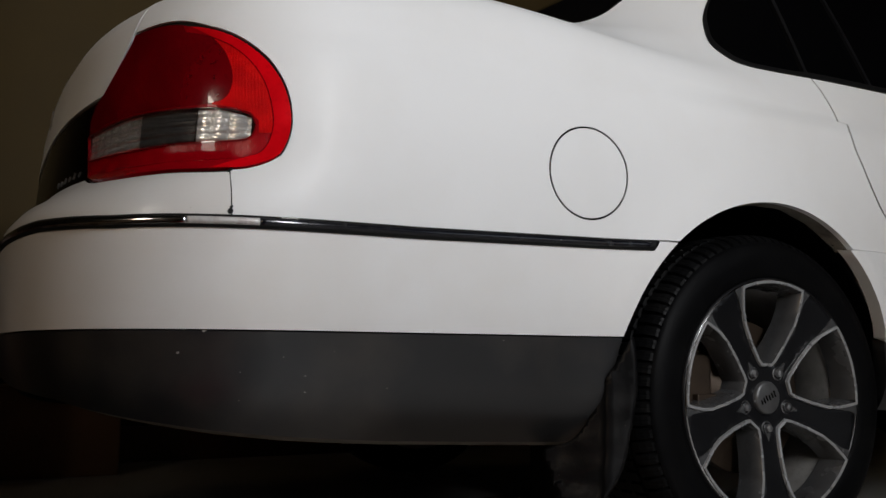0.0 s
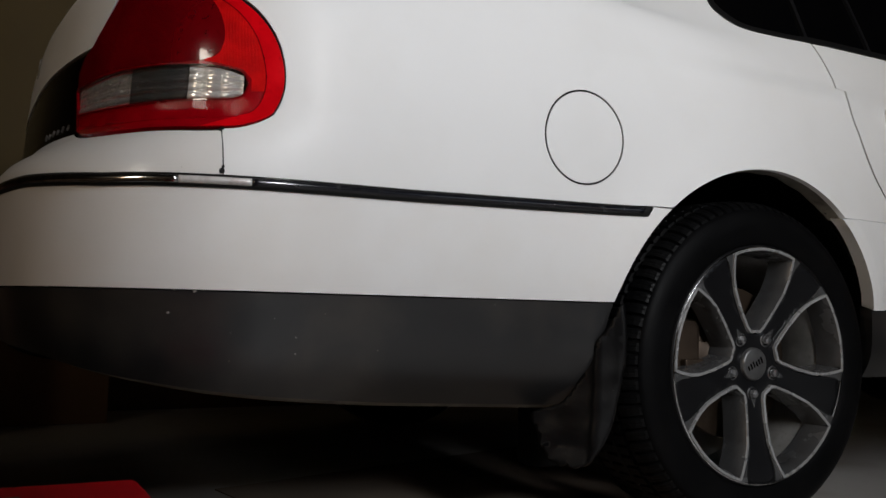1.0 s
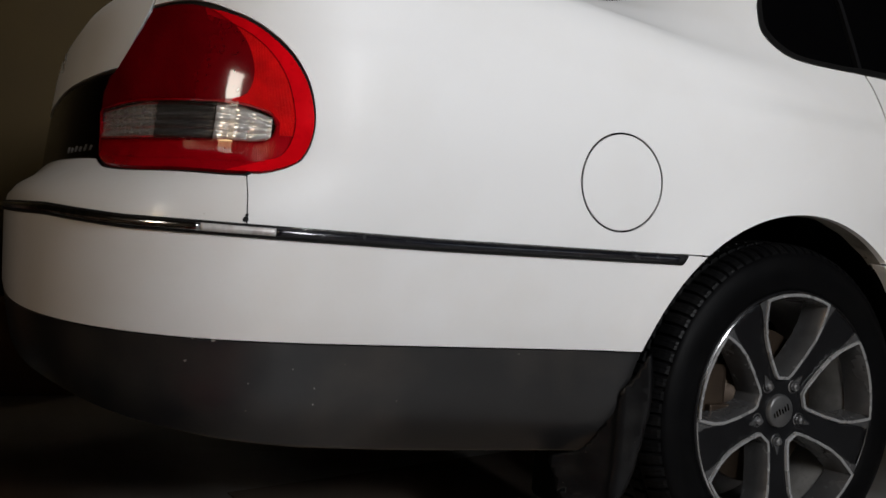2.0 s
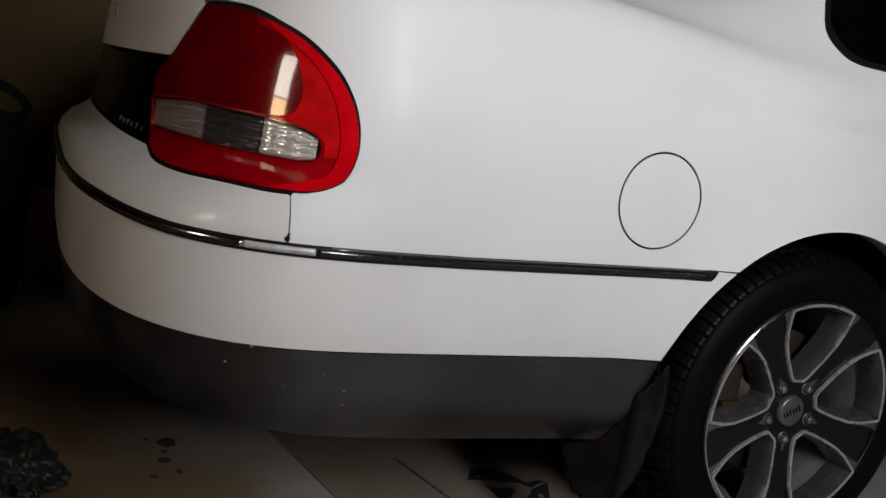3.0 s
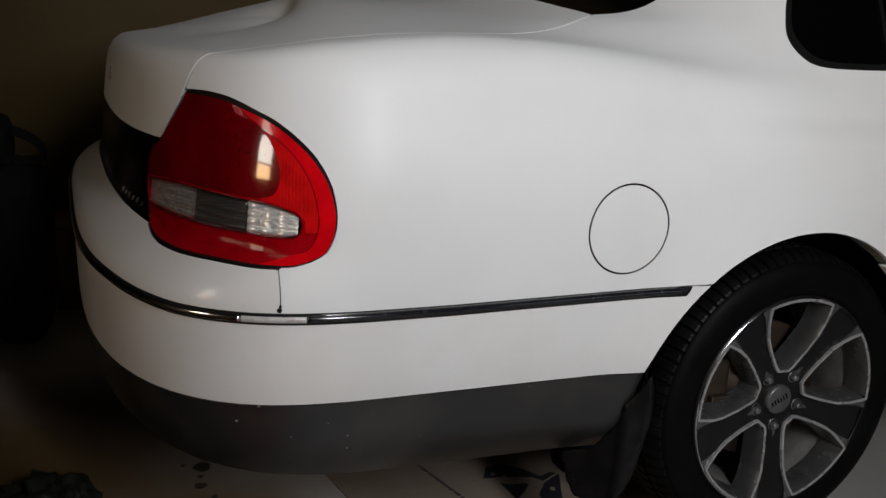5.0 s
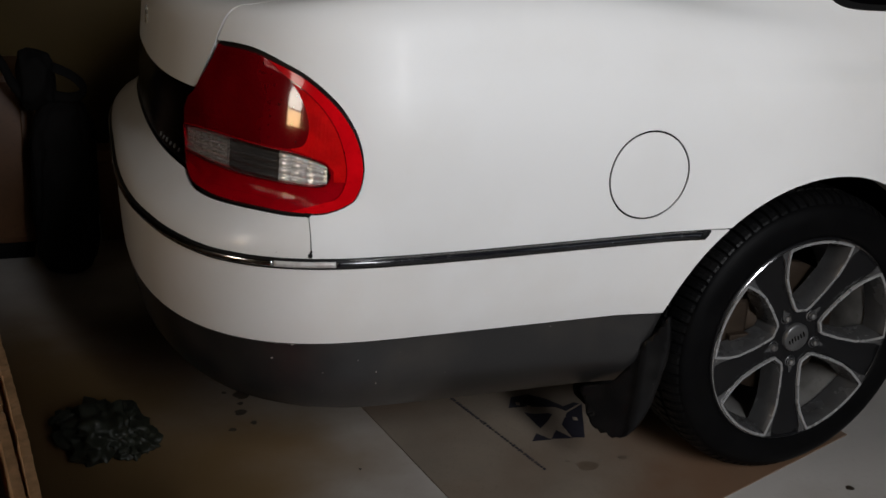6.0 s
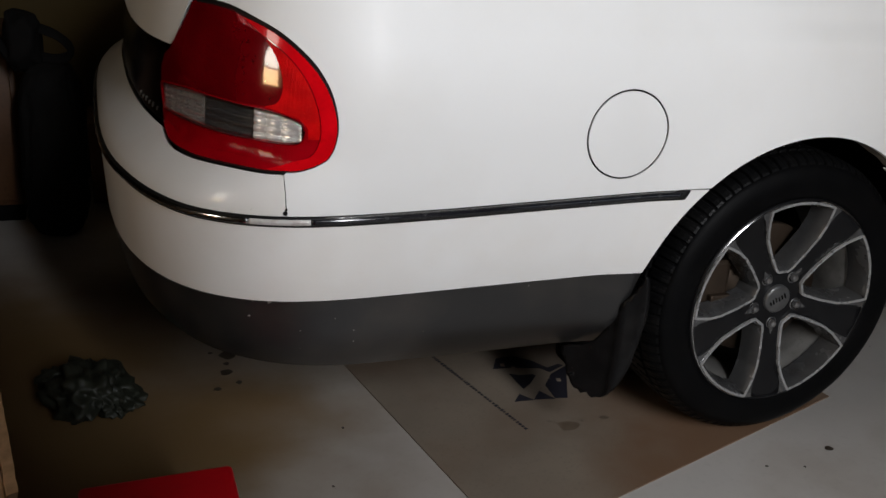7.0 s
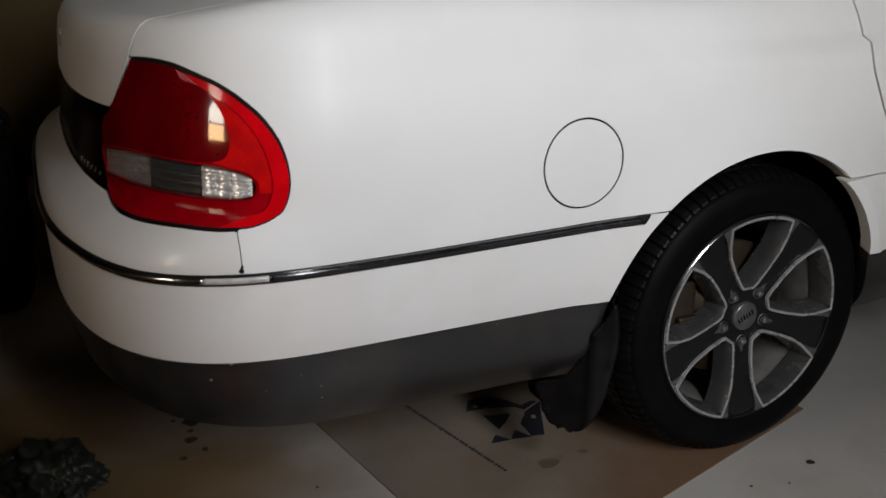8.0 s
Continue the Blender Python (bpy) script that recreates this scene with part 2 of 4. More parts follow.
def fluted(m, scale, strength):
    """Fine upright flutes moulded into a lens."""
    nt = m.node_tree
    where, wave, bump = nt.nodes.new("ShaderNodeTexCoord"), nt.nodes.new("ShaderNodeTexWave"), nt.nodes.new("ShaderNodeBump")
    wave.inputs["Scale"].default_value = scale
    bump.inputs["Strength"].default_value, bump.inputs["Distance"].default_value = strength, 0.001
    nt.links.new(where.outputs["Object"], wave.inputs["Vector"])
    nt.links.new(wave.outputs["Fac"], bump.inputs["Height"])
    socket = nt.nodes["Principled BSDF"].inputs["Normal"]
    if socket.is_linked:
        nt.links.new(socket.links[0].from_socket, bump.inputs["Normal"])
    nt.links.new(bump.outputs["Normal"], socket)


fluted(RED_PRISM, 170.0, 0.5)
fluted(RED_MID, 150.0, 0.3)


# ---- shared builders ----
def link(name, bm, mat, parent=None, label="", smooth=True):
    bmesh.ops.recalc_face_normals(bm, faces=bm.faces[:])
    me = bpy.data.meshes.new(name)
    bm.to_mesh(me)
    bm.free()
    me.materials.append(mat)
    if smooth:
        me.shade_smooth()
    ob = new(name, me)
    if parent:
        ob.parent = parent
    if label:
        ob["label"] = label
    return ob


def part(name, bm, mat, parent, label="", smooth=True):
    return link(name, bm, mat, parent, label, smooth)


def box(bm, x0, x1, y0, y1, z0, z1, bevel=0.0, m=None):
    made = bmesh.ops.create_cube(bm, size=1.0, matrix=Matrix.Translation(((x0 + x1) / 2, (y0 + y1) / 2, (z0 + z1) / 2)) @ Matrix.Diagonal((x1 - x0, y1 - y0, z1 - z0, 1)))
    vs = made["verts"]
    if bevel:
        es = list({e for v in vs for e in v.link_edges})
        got = bmesh.ops.bevel(bm, geom=es, offset=bevel, segments=2, profile=0.5, affect="EDGES")
        vs = list({v for f in got["faces"] for v in f.verts} | {v for v in vs if v.is_valid})
    if m:
        bmesh.ops.transform(bm, matrix=m, verts=[v for v in vs if v.is_valid])


def lathe(bm, profile, segments, m, closed=False, jag=None):
    """Turns (radius, height) points round the z axis of m."""
    rings = []
    for i in range(segments):
        f = 2 * math.pi * i / segments
        ring = []
        for k, (r, h) in enumerate(profile):
            r2 = r - (jag(i, k) if jag else 0.0)
            ring.append(bm.verts.new(m @ Vector((r2 * math.cos(f), r2 * math.sin(f), h))))
        rings.append(ring)
    n = len(profile)
    for i in range(segments):
        a, b = rings[i], rings[(i + 1) % segments]
        for k in range(n if closed else n - 1):
            bm.faces.new((a[k], b[k], b[(k + 1) % n], a[(k + 1) % n]))


def inside(pts, loop):
    """Which of the points lie within the loop."""
    x, y = pts[:, 0], pts[:, 1]
    result = np.zeros(len(pts), bool)
    n = len(loop)
    for i in range(n):
        (x0, y0), (x1, y1) = loop[i], loop[(i + 1) % n]
        if y0 == y1:
            continue
        cross = ((y0 > y) != (y1 > y)) & (x < (x1 - x0) * (y - y0) / (y1 - y0) + x0)
        result ^= cross
    return result


def dense(loop, step):
    out = []
    n = len(loop)
    for i in range(n):
        (x0, y0), (x1, y1) = loop[i], loop[(i + 1) % n]
        k = max(1, int(math.hypot(x1 - x0, y1 - y0) / step))
        out += [(x0 + (x1 - x0) * j / k, y0 + (y1 - y0) * j / k) for j in range(k)]
    return out


def curve_through(points, n=6):
    """A smooth open line through the points."""
    out = []
    for i in range(len(points) - 1):
        p0, p1, p2, p3 = points[max(0, i - 1)], points[i], points[i + 1], points[min(len(points) - 1, i + 2)]
        for j in range(n):
            t = j / n
            out.append(tuple(0.5 * (2 * b + (c - a) * t + (2 * a - 5 * b + 4 * c - d) * t * t + (3 * b - a - 3 * c + d) * t ** 3) for a, b, c, d in zip(p0, p1, p2, p3)))
    return out + [tuple(points[-1])]


def sheet(loops, step):
    """A flat mesh of the region within the first loop and outside the others: points, triangles, and the loops as lists of point numbers."""
    from mathutils import geometry
    loops = [dense(l, step) for l in loops]
    pts, edges = [], []
    for l in loops:
        base = len(pts)
        pts += l
        edges += [(base + i, base + (i + 1) % len(l)) for i in range(len(l))]
    outer = np.array(loops[0])
    lo, hi = outer.min(0), outer.max(0)
    gx, gy = np.meshgrid(np.arange(lo[0] + step / 2, hi[0], step), np.arange(lo[1] + step / 2, hi[1], step))
    grid = np.stack([gx.ravel(), gy.ravel()], 1)
    keep = inside(grid, loops[0])
    for l in loops[1:]:
        keep &= ~inside(grid, l)
    grid = grid[keep]
    rim = np.array(pts)
    if len(grid):
        near = np.array([np.min(np.sum((rim - g) ** 2, 1)) for g in grid])
        grid = grid[near > (0.45 * step) ** 2]
    allp = [Vector(p) for p in pts] + [Vector(p) for p in grid]
    co, _, faces, vo, _, _ = geometry.delaunay_2d_cdt(allp, edges, [], 0, 1e-6)
    co = np.array([(c[0], c[1]) for c in co])
    tri = np.array([f for f in faces if len(f) == 3])
    mid = co[tri].mean(1)
    ok = inside(mid, loops[0])
    for l in loops[1:]:
        ok &= ~inside(mid, l)
    u, w = co[tri[:, 1]] - co[tri[:, 0]], co[tri[:, 2]] - co[tri[:, 0]]
    longest = np.maximum(np.maximum(np.hypot(*u.T), np.hypot(*w.T)), np.hypot(*(u - w).T))
    ok &= np.abs(u[:, 0] * w[:, 1] - u[:, 1] * w[:, 0]) / longest > 0.0004      # no slivers
    back = {}
    for i, src in enumerate(vo):
        for s in src:
            back[s] = i
    rings, base = [], 0
    for l in loops:
        rings.append([back[base + i] for i in range(len(l))])
        base += len(l)
    return co, tri[ok], rings

XC, YC = -0.85, 0.92          # centre of the rear corner's curve, the car's middle
N_PLAN = 3.4
XF = 3.15                     # where the front corner begins
ZS = 0.90                     # height at which the side turns into the shoulder

def lerp_table(table, z):
    return float(np.interp(z, [p[0] for p in table], [p[1] for p in table]))

# height: how far the side stands in from the widest line
SIDE = [(0.22, 0.155), (0.25, 0.110), (0.28, 0.076), (0.31, 0.052), (0.35, 0.037), (0.40, 0.031), (0.435, 0.025), (0.47, 0.0165), (0.52, 0.010), (0.60, 0.003), (0.66, 0.001), (0.74, 0.000), (0.80, 0.003), (0.86, 0.012), (0.90, 0.023)]
# height: where the rear end stands
REAR = [(0.22, -1.20), (0.25, -1.25), (0.28, -1.285), (0.31, -1.315), (0.35, -1.33), (0.435, -1.345), (0.594, -1.352), (0.625, -1.348), (0.645, -1.335), (0.665, -1.305), (0.69, -1.283), (0.82, -1.270), (0.90, -1.262)]
BOW = [(0.61, 3.4), (0.69, 2.8)]   # how square the corner is, by height
FRONT = [(0.20, 3.52), (0.32, 3.62), (0.55, 3.66), (0.70, 3.60), (0.86, 3.46)]

def smooth(a, b, x):
    t = min(1.0, max(0.0, (x - a) / (b - a)))
    return t * t * (3 - 2 * t)

# arc length along the corner against the curve's angle
def corner_table():
    n, rows, length, last = 400, [(0.0, 0.0)], 0.0, (0.0, 0.0)
    for i in range(1, n + 1):
        f = math.pi / 2 * (1 - math.cos(math.pi * i / n)) / 2
        p = (0.502 * math.sin(f) ** (2 / N_PLAN), 0.917 * (1 - math.cos(f) ** (2 / N_PLAN)) if f < math.pi / 2 else 0.917)
        length += math.hypot(p[0] - last[0], p[1] - last[1])
        last = p
        rows.append((length, f))
    return rows
CORNER = corner_table()
REACH = CORNER[-1][0]
CS, CF = [r[0] for r in CORNER], [r[1] for r in CORNER]

def outline(a, z):
    """The point of the right side's plan line at height z; a is x along the side, and runs on round the corners."""
    ys = lerp_table(SIDE, z)
    if a >= XC and a <= XF:
        return a, ys
    if a < XC:
        f = float(np.interp(XC - a, CS, CF))
        xr, n = lerp_table(REAR, z), lerp_table(BOW, z)
        return XC - (XC - xr) * math.sin(f) ** (2 / n), YC - (YC - ys) * max(0.0, math.cos(f)) ** (2 / n)
    f = float(np.interp((a - XF), CS, CF))
    xf = lerp_table(FRONT, z)
    return XF + (xf - XF) * math.sin(f) ** (2 / 3.0), YC - (YC - ys) * max(0.0, math.cos(f)) ** (2 / 3.0)

# how much the shoulder climbs along the boot
RISE = [(-1.25, -0.002), (-1.14, 0.006), (-1.0, 0.033), (-0.9, 0.045), (-0.8, 0.054), (-0.7, 0.057), (-0.6, 0.055), (-0.5, 0.050), (-0.4, 0.043), (-0.25, 0.028), (-0.1, 0.010), (0.05, 0.0)]

ARCHES = (-0.029, 2.755)
def surface(a, v):
    """A point of the right half of the body: a along it, v up the side and, past the shoulder, in over the top."""
    z = min(v, ZS)
    x, y = outline(a, z)
    for cx in ARCHES:
        r = math.hypot(x - cx, z - 0.325)
        if r < 0.6 and v <= ZS:
            y -= 0.012 * math.exp(-((r - 0.37) / 0.06) ** 2)
    if v <= ZS:
        return np.array((x, y, z))
    c = np.array((min(max(x, XC), XF), YC))
    o = np.array((x, y))
    span = np.linalg.norm(c - o)
    way = (c - o) / max(span, 1e-6)
    s = v - ZS
    r, e = 0.073, lerp_table(RISE, x)
    if s < 0.1:
        f = s / 0.1 * math.pi / 2
        q, h = (0.7 * r + 0.4 * e) * (1 - math.cos(f)), (r + e) * math.sin(f)
    else:
        q, h = 0.7 * r + 0.4 * e + (s - 0.1), r + e + 0.062 * math.sin(min(1, (s - 0.1) / 0.8) * math.pi / 2)
    q = min(q, span)
    h += 0.036 * smooth(-0.72, -0.38, x) * smooth(0.05, 0.22, q) - 0.10 * smooth(1.9, 3.2, x)
    deck = np.array((*(o + way * q), ZS + h))
    w = smooth(-0.62, 0.30, a) * (1 - smooth(1.15, 2.05, a))
    if w <= 0:
        return deck
    # side glass and roof
    if s < 0.60:
        qg, hg = 0.02 + 0.38 * s + 0.12 * s * s, 0.93 * s
    else:
        t = s - 0.60
        qg, hg = 0.02 + 0.38 * .6 + 0.12 * .36 + 0.9 * t, 0.93 * .6 + 0.045 * math.sin(min(1, t / 0.6) * math.pi / 2)
    qg = min(qg, span)
    roof = np.array((*(o + way * qg), ZS + hg))
    return deck * (1 - w) + roof * w


def normal(a, v):
    h = 0.004
    du = surface(a + h, v) - surface(a - h, v)
    dv = surface(a, v + h) - surface(a, v - h)
    n = np.cross(du, dv)
    return n / max(1e-9, np.linalg.norm(n))


def panel(name, loops, mat, parent, label="", off=0.0, flange=0.014, step=0.022, mirror="", bulge=None, inner=True):
    """A piece of bodywork: the region of (a, v) within the first loop and outside the others, laid on the body's surface.
    mirror: "join" adds the left half to the same mesh, "copy" makes it a part of its own."""
    co, tri, rings = sheet(loops, step)
    place = np.array([surface(a, v) for a, v in co])
    out = np.array([normal(a, v) for a, v in co])
    lift = np.full(len(co), off)
    if bulge:
        lift = lift + np.array([bulge(a, v) for a, v in co])
    top = place + out * lift[:, None]
    sides = (1, -1) if mirror == "join" else (1,)

    def build(sides):
        bm = bmesh.new()
        for s in sides:
            fix = (lambda p: (p[0], p[1], p[2])) if s == 1 else (lambda p: (p[0], 2 * YC - p[1], p[2]))
            vs = [bm.verts.new(fix(p)) for p in top]
            for t in tri:
                try:
                    bm.faces.new([vs[i] for i in (t if s == 1 else t[::-1])])
                except ValueError:
                    pass
            if flange:
                for ring in rings:
                    low = {i: bm.verts.new(fix(place[i] + out[i] * (lift[i] - flange))) for i in ring}
                    edge = {i: bm.verts.new(fix(place[i] + out[i] * lift[i])) for i in ring}
                    for i, j in zip(ring, ring[1:] + ring[:1]):
                        if len(sides) == 2 and abs(edge[i].co.y - YC) < 0.005 and abs(edge[j].co.y - YC) < 0.005:
                            continue
                        try:
                            bm.faces.new((edge[i], edge[j], low[j], low[i]))
                        except ValueError:
                            pass
        if len(sides) == 2:
            bmesh.ops.delete(bm, geom=[v for v in bm.verts if not v.link_faces], context="VERTS")
            seam = [v for v in bm.verts if abs(v.co.y - YC) < 0.003]
            bmesh.ops.remove_doubles(bm, verts=seam, dist=0.004)
        return bm

    def finish(sides):
        bm = build(sides)
        me = bpy.data.meshes.new(name)
        bm.to_mesh(me)
        bm.free()
        me.materials.append(mat)
        me.shade_smooth()
        ob = new(name, me)
        ob.parent = parent
        if label:
            ob["label"] = label
        return ob

    ob = finish(sides)
    if mirror == "copy":
        finish((-1,))
    return ob


def strip(name, a0, a1, v, height, proud, mat, parent, label="", mirror="", steps=120, taper=True, base=0.0):
    """A moulding of rounded section that runs along the body at height v (a number or a function of a)."""
    level = v if callable(v) else (lambda a: v)
    profile = [(-0.5, -0.006), (-0.5, 0.45), (-0.34, 0.88), (0.0, 1.0), (0.34, 0.88), (0.5, 0.45), (0.5, -0.006)]
    bm = bmesh.new()
    for s in ((1, -1) if mirror == "join" else (1,)):
        rows = []
        for i in range(steps + 1):
            a = a0 + (a1 - a0) * i / steps
            row = []
            for h, p in profile:
                da = 0.012 * (0.5 - h) if (taper and i == 0) else 0.0
                q = surface(a - da * (1 if a1 < a0 else -1), level(a) + h * height)
                n = normal(a, level(a) + h * height)
                q = q + n * (base + p * proud)
                row.append(bm.verts.new((q[0], q[1] if s == 1 else 2 * YC - q[1], q[2])))
            rows.append(row)
        for r0, r1 in zip(rows, rows[1:]):
            for k in range(len(profile) - 1):
                bm.faces.new((r0[k], r0[k + 1], r1[k + 1], r1[k]))
        bm.faces.new(rows[0])
        bm.faces.new(rows[-1])
    return part(name, bm, mat, parent, label)


# ---- garage ----
def wall_block(name, x0, x1, y0, y1, z0, z1, mat, label, category="wall"):
    bm = bmesh.new()
    box(bm, x0, x1, y0, y1, z0, z1)
    return tagged(link(name, bm, mat, smooth=False), label, category, kind="structure")


X_E, Y_N, Z_C = 4.6, 2.35, 3.1
wall_block("floor", X_W - 0.2, X_E + 0.2, WALL_S - 0.2, Y_N + 0.2, -0.12, 0.0, CONCRETE, "pale sealed concrete garage floor with stains and painted brown shade", "floor")
wall_block("ceiling", X_W - 0.2, X_E + 0.2, WALL_S - 0.2, Y_N + 0.2, Z_C, Z_C + 0.1, CEILING, "plain board ceiling of the garage", "ceiling")
wall_block("wall_north", X_W, X_E, Y_N, Y_N + 0.2, 0, Z_C, PLASTER, "tan garage wall, deep shade put into its dark brown colour")
bm = bmesh.new()
box(bm, X_W - 0.2, X_W, WALL_S - 0.2, WIN_Y0, 0, Z_C)
box(bm, X_W - 0.2, X_W, WIN_Y1, Y_N + 0.2, 0, Z_C)
box(bm, X_W - 0.2, X_W, WIN_Y0, WIN_Y1, 0, WIN_Z0)
box(bm, X_W - 0.2, X_W, WIN_Y0, WIN_Y1, WIN_Z1, Z_C)
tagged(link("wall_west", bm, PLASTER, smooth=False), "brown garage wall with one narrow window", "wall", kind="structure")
wall_block("wall_east", X_E, X_E + 0.2, WALL_S - 0.2, Y_N + 0.2, 0, Z_C, PLASTER, "tan garage wall, deep shade put into its dark brown colour")
bm = bmesh.new()
box(bm, X_W, ROLL_X0, WALL_S - 0.2, WALL_S, 0, Z_C)
box(bm, ROLL_X0, ROLL_X1, WALL_S - 0.2, WALL_S, 3.05, Z_C)
box(bm, ROLL_X1, FILL_DOOR_X0, WALL_S - 0.2, WALL_S, 0, Z_C)
box(bm, FILL_DOOR_X0, FILL_DOOR_X1, WALL_S - 0.2, WALL_S, FILL_DOOR_Z, Z_C)
box(bm, FILL_DOOR_X1, X_E, WALL_S - 0.2, WALL_S, 0, Z_C)
tagged(link("wall_south", bm, PLASTER, smooth=False), "brown garage wall with two assumed openings, unseen", "wall", kind="structure")
wall_block("door_1", ROLL_X0 - 0.05, ROLL_X1 + 0.05, WALL_S, WALL_S + 0.04, ROLL_Z, 3.08, STEEL, "assumed raised grey roller door, unseen", "door")
# added low wall, out of view, that blocks the window light near the floor
wall_block("shade_wall_low", -2.42, -2.30, -1.56, 1.40, 0.0, 0.62, PLASTER, "low unseen wall added to keep window light off the floor")
# added full-height wall; its shadow darkens the left floor and the rear corner
wall_block("shade_wall_left", X_W, -0.915, -1.68, -1.56, 0.0, Z_C, PLASTER, "unseen brown wall added to shade the floor and car rear")
# dark brown strip, 0.13 high, at the foot of the wall
wall_block("baseboard", X_W, X_E, Y_N - 0.03, Y_N - 0.002, 0, 0.13, WOOD, "dark brown strip along the foot of the wall", "baseboard")
wall_block("ground", -40, 40, -60, WALL_S - 0.2, -0.16, -0.04, PAVING, "pale concrete drive outside the open doorway", "ground")
bm = bmesh.new()
for i in range(60):
    box(bm, -9 + i * 0.3, -9 + i * 0.3 + 0.285, -7.03, -7.0 + 0.004 * (i % 2), -0.04, 1.35)
tagged(link("fence", bm, BRICK_OUT, smooth=False), "sunlit brown board fence across the drive", "fence", kind="structure")

# ---- the car ----
car = tagged(new("car"), "white four-door sedan with a grey lower bumper, parked indoors", "car")
A_END = XC - REACH
ARCH_X, ARCH_R, WHEEL_Z = -0.029, 0.374, 0.325


def arch_line(f0, f1, n=24, r=ARCH_R, cx=ARCH_X):
    """Points of the wheel arch between two angles in degrees."""
    squash = lambda c: c * (0.94 if c > 0 else 1.0)       # tighter towards the door
    return [(cx + r * squash(math.cos(radians(f0 + (f1 - f0) * i / n))), 0.325 + r * math.sin(radians(f0 + (f1 - f0) * i / n))) for i in range(n + 1)]


def arch_angle(z, r=ARCH_R):
    return math.degrees(math.asin((z - 0.325) / r))


LAMP_TOP = curve_through([(-1.347, 0.915), (-1.290, 0.916), (-1.234, 0.910), (-1.161, 0.888), (-1.104, 0.851), (-1.072, 0.815), (-1.0545, 0.778), (-1.0485, 0.741), (-1.0545, 0.708), (-1.072, 0.682), (-1.098, 0.669), (-1.125, 0.666)], 5)
LAMP_LOW = curve_through([(-1.125, 0.666), (-1.155, 0.665), (-1.220, 0.666), (-1.313, 0.665), (-1.385, 0.670), (-1.438, 0.685)], 5)
SHUT = curve_through([(-0.428, 1.163), (-0.500, 1.109), (-0.600, 1.059), (-0.700, 1.030), (-0.800, 1.026), (-0.948, 1.036), (-1.092, 1.036), (-1.163, 1.034), (-1.242, 1.021), (-1.285, 0.994), (-1.316, 0.966), (-1.347, 0.915)], 5)
SCREEN_EDGE = curve_through([(0.260, 1.530), (0.120, 1.495), (-0.010, 1.430), (-0.115, 1.360), (-0.200, 1.290), (-0.300, 1.216), (-0.380, 1.174), (-0.428, 1.163)], 4)
WINDOW_REAR = curve_through([(0.200, 1.017), (0.100, 1.018), (0.010, 1.026), (-0.028, 1.050), (-0.044, 1.095), (-0.028, 1.150), (0.000, 1.210), (0.050, 1.279), (0.120, 1.360), (0.200, 1.425), (0.310, 1.468)], 5)
DOOR_SEAM = curve_through([(0.372, 0.622), (0.319, 0.679), (0.274, 0.736), (0.232, 0.825), (0.222, 0.880), (0.222, 0.930), (0.212, 0.985), (0.200, 1.017)], 4)
LID = [(-0.463 + 0.0835 * math.cos(2 * math.pi * i / 64), 0.716 + 0.0820 * math.sin(2 * math.pi * i / 64)) for i in range(64)]


def centre_v(a):
    """Where the top reaches the car's middle line."""
    x, y = outline(a, ZS)
    span = math.hypot(min(max(x, XC), XF) - x, YC - y)
    return ZS + 0.1 + span - 0.7 * 0.073


SEAM = [(-1.1215, 0.6650), (-1.1130, 0.6580), (-1.1020, 0.6490), (-1.0900, 0.6360), (-1.0810, 0.6230), (-1.0745, 0.6100)]
level = lambda a: lerp_table([(-2.1, 0.602), (-1.45, 0.598), (-1.25, 0.589), (-1.05, 0.589), (-0.79, 0.590), (-0.33, 0.598)], a)

# dark shell behind the gaps, black to supply the shade of the cavity
shell_loop = [(A_END, 0.31), (-0.50, 0.31)] + arch_line(180, 0, 24, 0.41) + [(0.39, 0.31), (1.60, 0.31), (1.60, 0.99), (0.1, 0.99), (-0.5, 1.10), (-0.9, 1.02), (-1.3, 0.97), (A_END, 0.90)]
panel("inner_shell", [shell_loop], GAP, car, "black shell put in for shade behind the panel gaps", off=-0.022, flange=0, step=0.05, mirror="join")

a0 = arch_angle(0.609)
a7 = arch_angle(0.622)
quarter = ([(-1.0722 + i * 0.0822, level(-1.0722 + i * 0.0822) + (0.0105 if i > 8 else 0.002)) for i in range(10)] + arch_line(180 - a0, a7, 30)
           + DOOR_SEAM + WINDOW_REAR[1:] + [(0.31, 1.54)] + SCREEN_EDGE + SHUT[1:] + LAMP_TOP[1:-1] + [(p + 0.0008, q) for p, q in SEAM])
panel("quarter_panel", [quarter, LID], WHITE, car, "white rear quarter panel with a round fuel flap", mirror="copy", step=0.02)

gap = 0.0036
flap = [(-0.463 + (0.0835 - gap) * math.cos(2 * math.pi * i / 64), 0.716 + (0.0820 - gap) * math.sin(2 * math.pi * i / 64)) for i in range(64)]
gap_ring = lambda d: [(-0.463 + (0.0835 + d) * math.cos(2 * math.pi * i / 64), 0.716 + (0.0820 + d) * math.sin(2 * math.pi * i / 64)) for i in range(64)]
panel("fuel_flap", [flap], WHITE, car, "round white fuel filler flap", step=0.014)
# black ring laid in the gap; its colour supplies the deep shade there
panel("flap_gap_shade", [gap_ring(0.004), gap_ring(-0.009)], GAP, car, "black ring painted as shade in the fuel flap gap", off=-0.0022, flange=0, step=0.008)

# rear bumper
rear_ledge = curve_through([(-1.438, 0.682), (-1.560, 0.685), (-1.750, 0.688), (A_END, 0.688)], 6)
a1 = arch_angle(0.606)
a2 = arch_angle(0.4375)
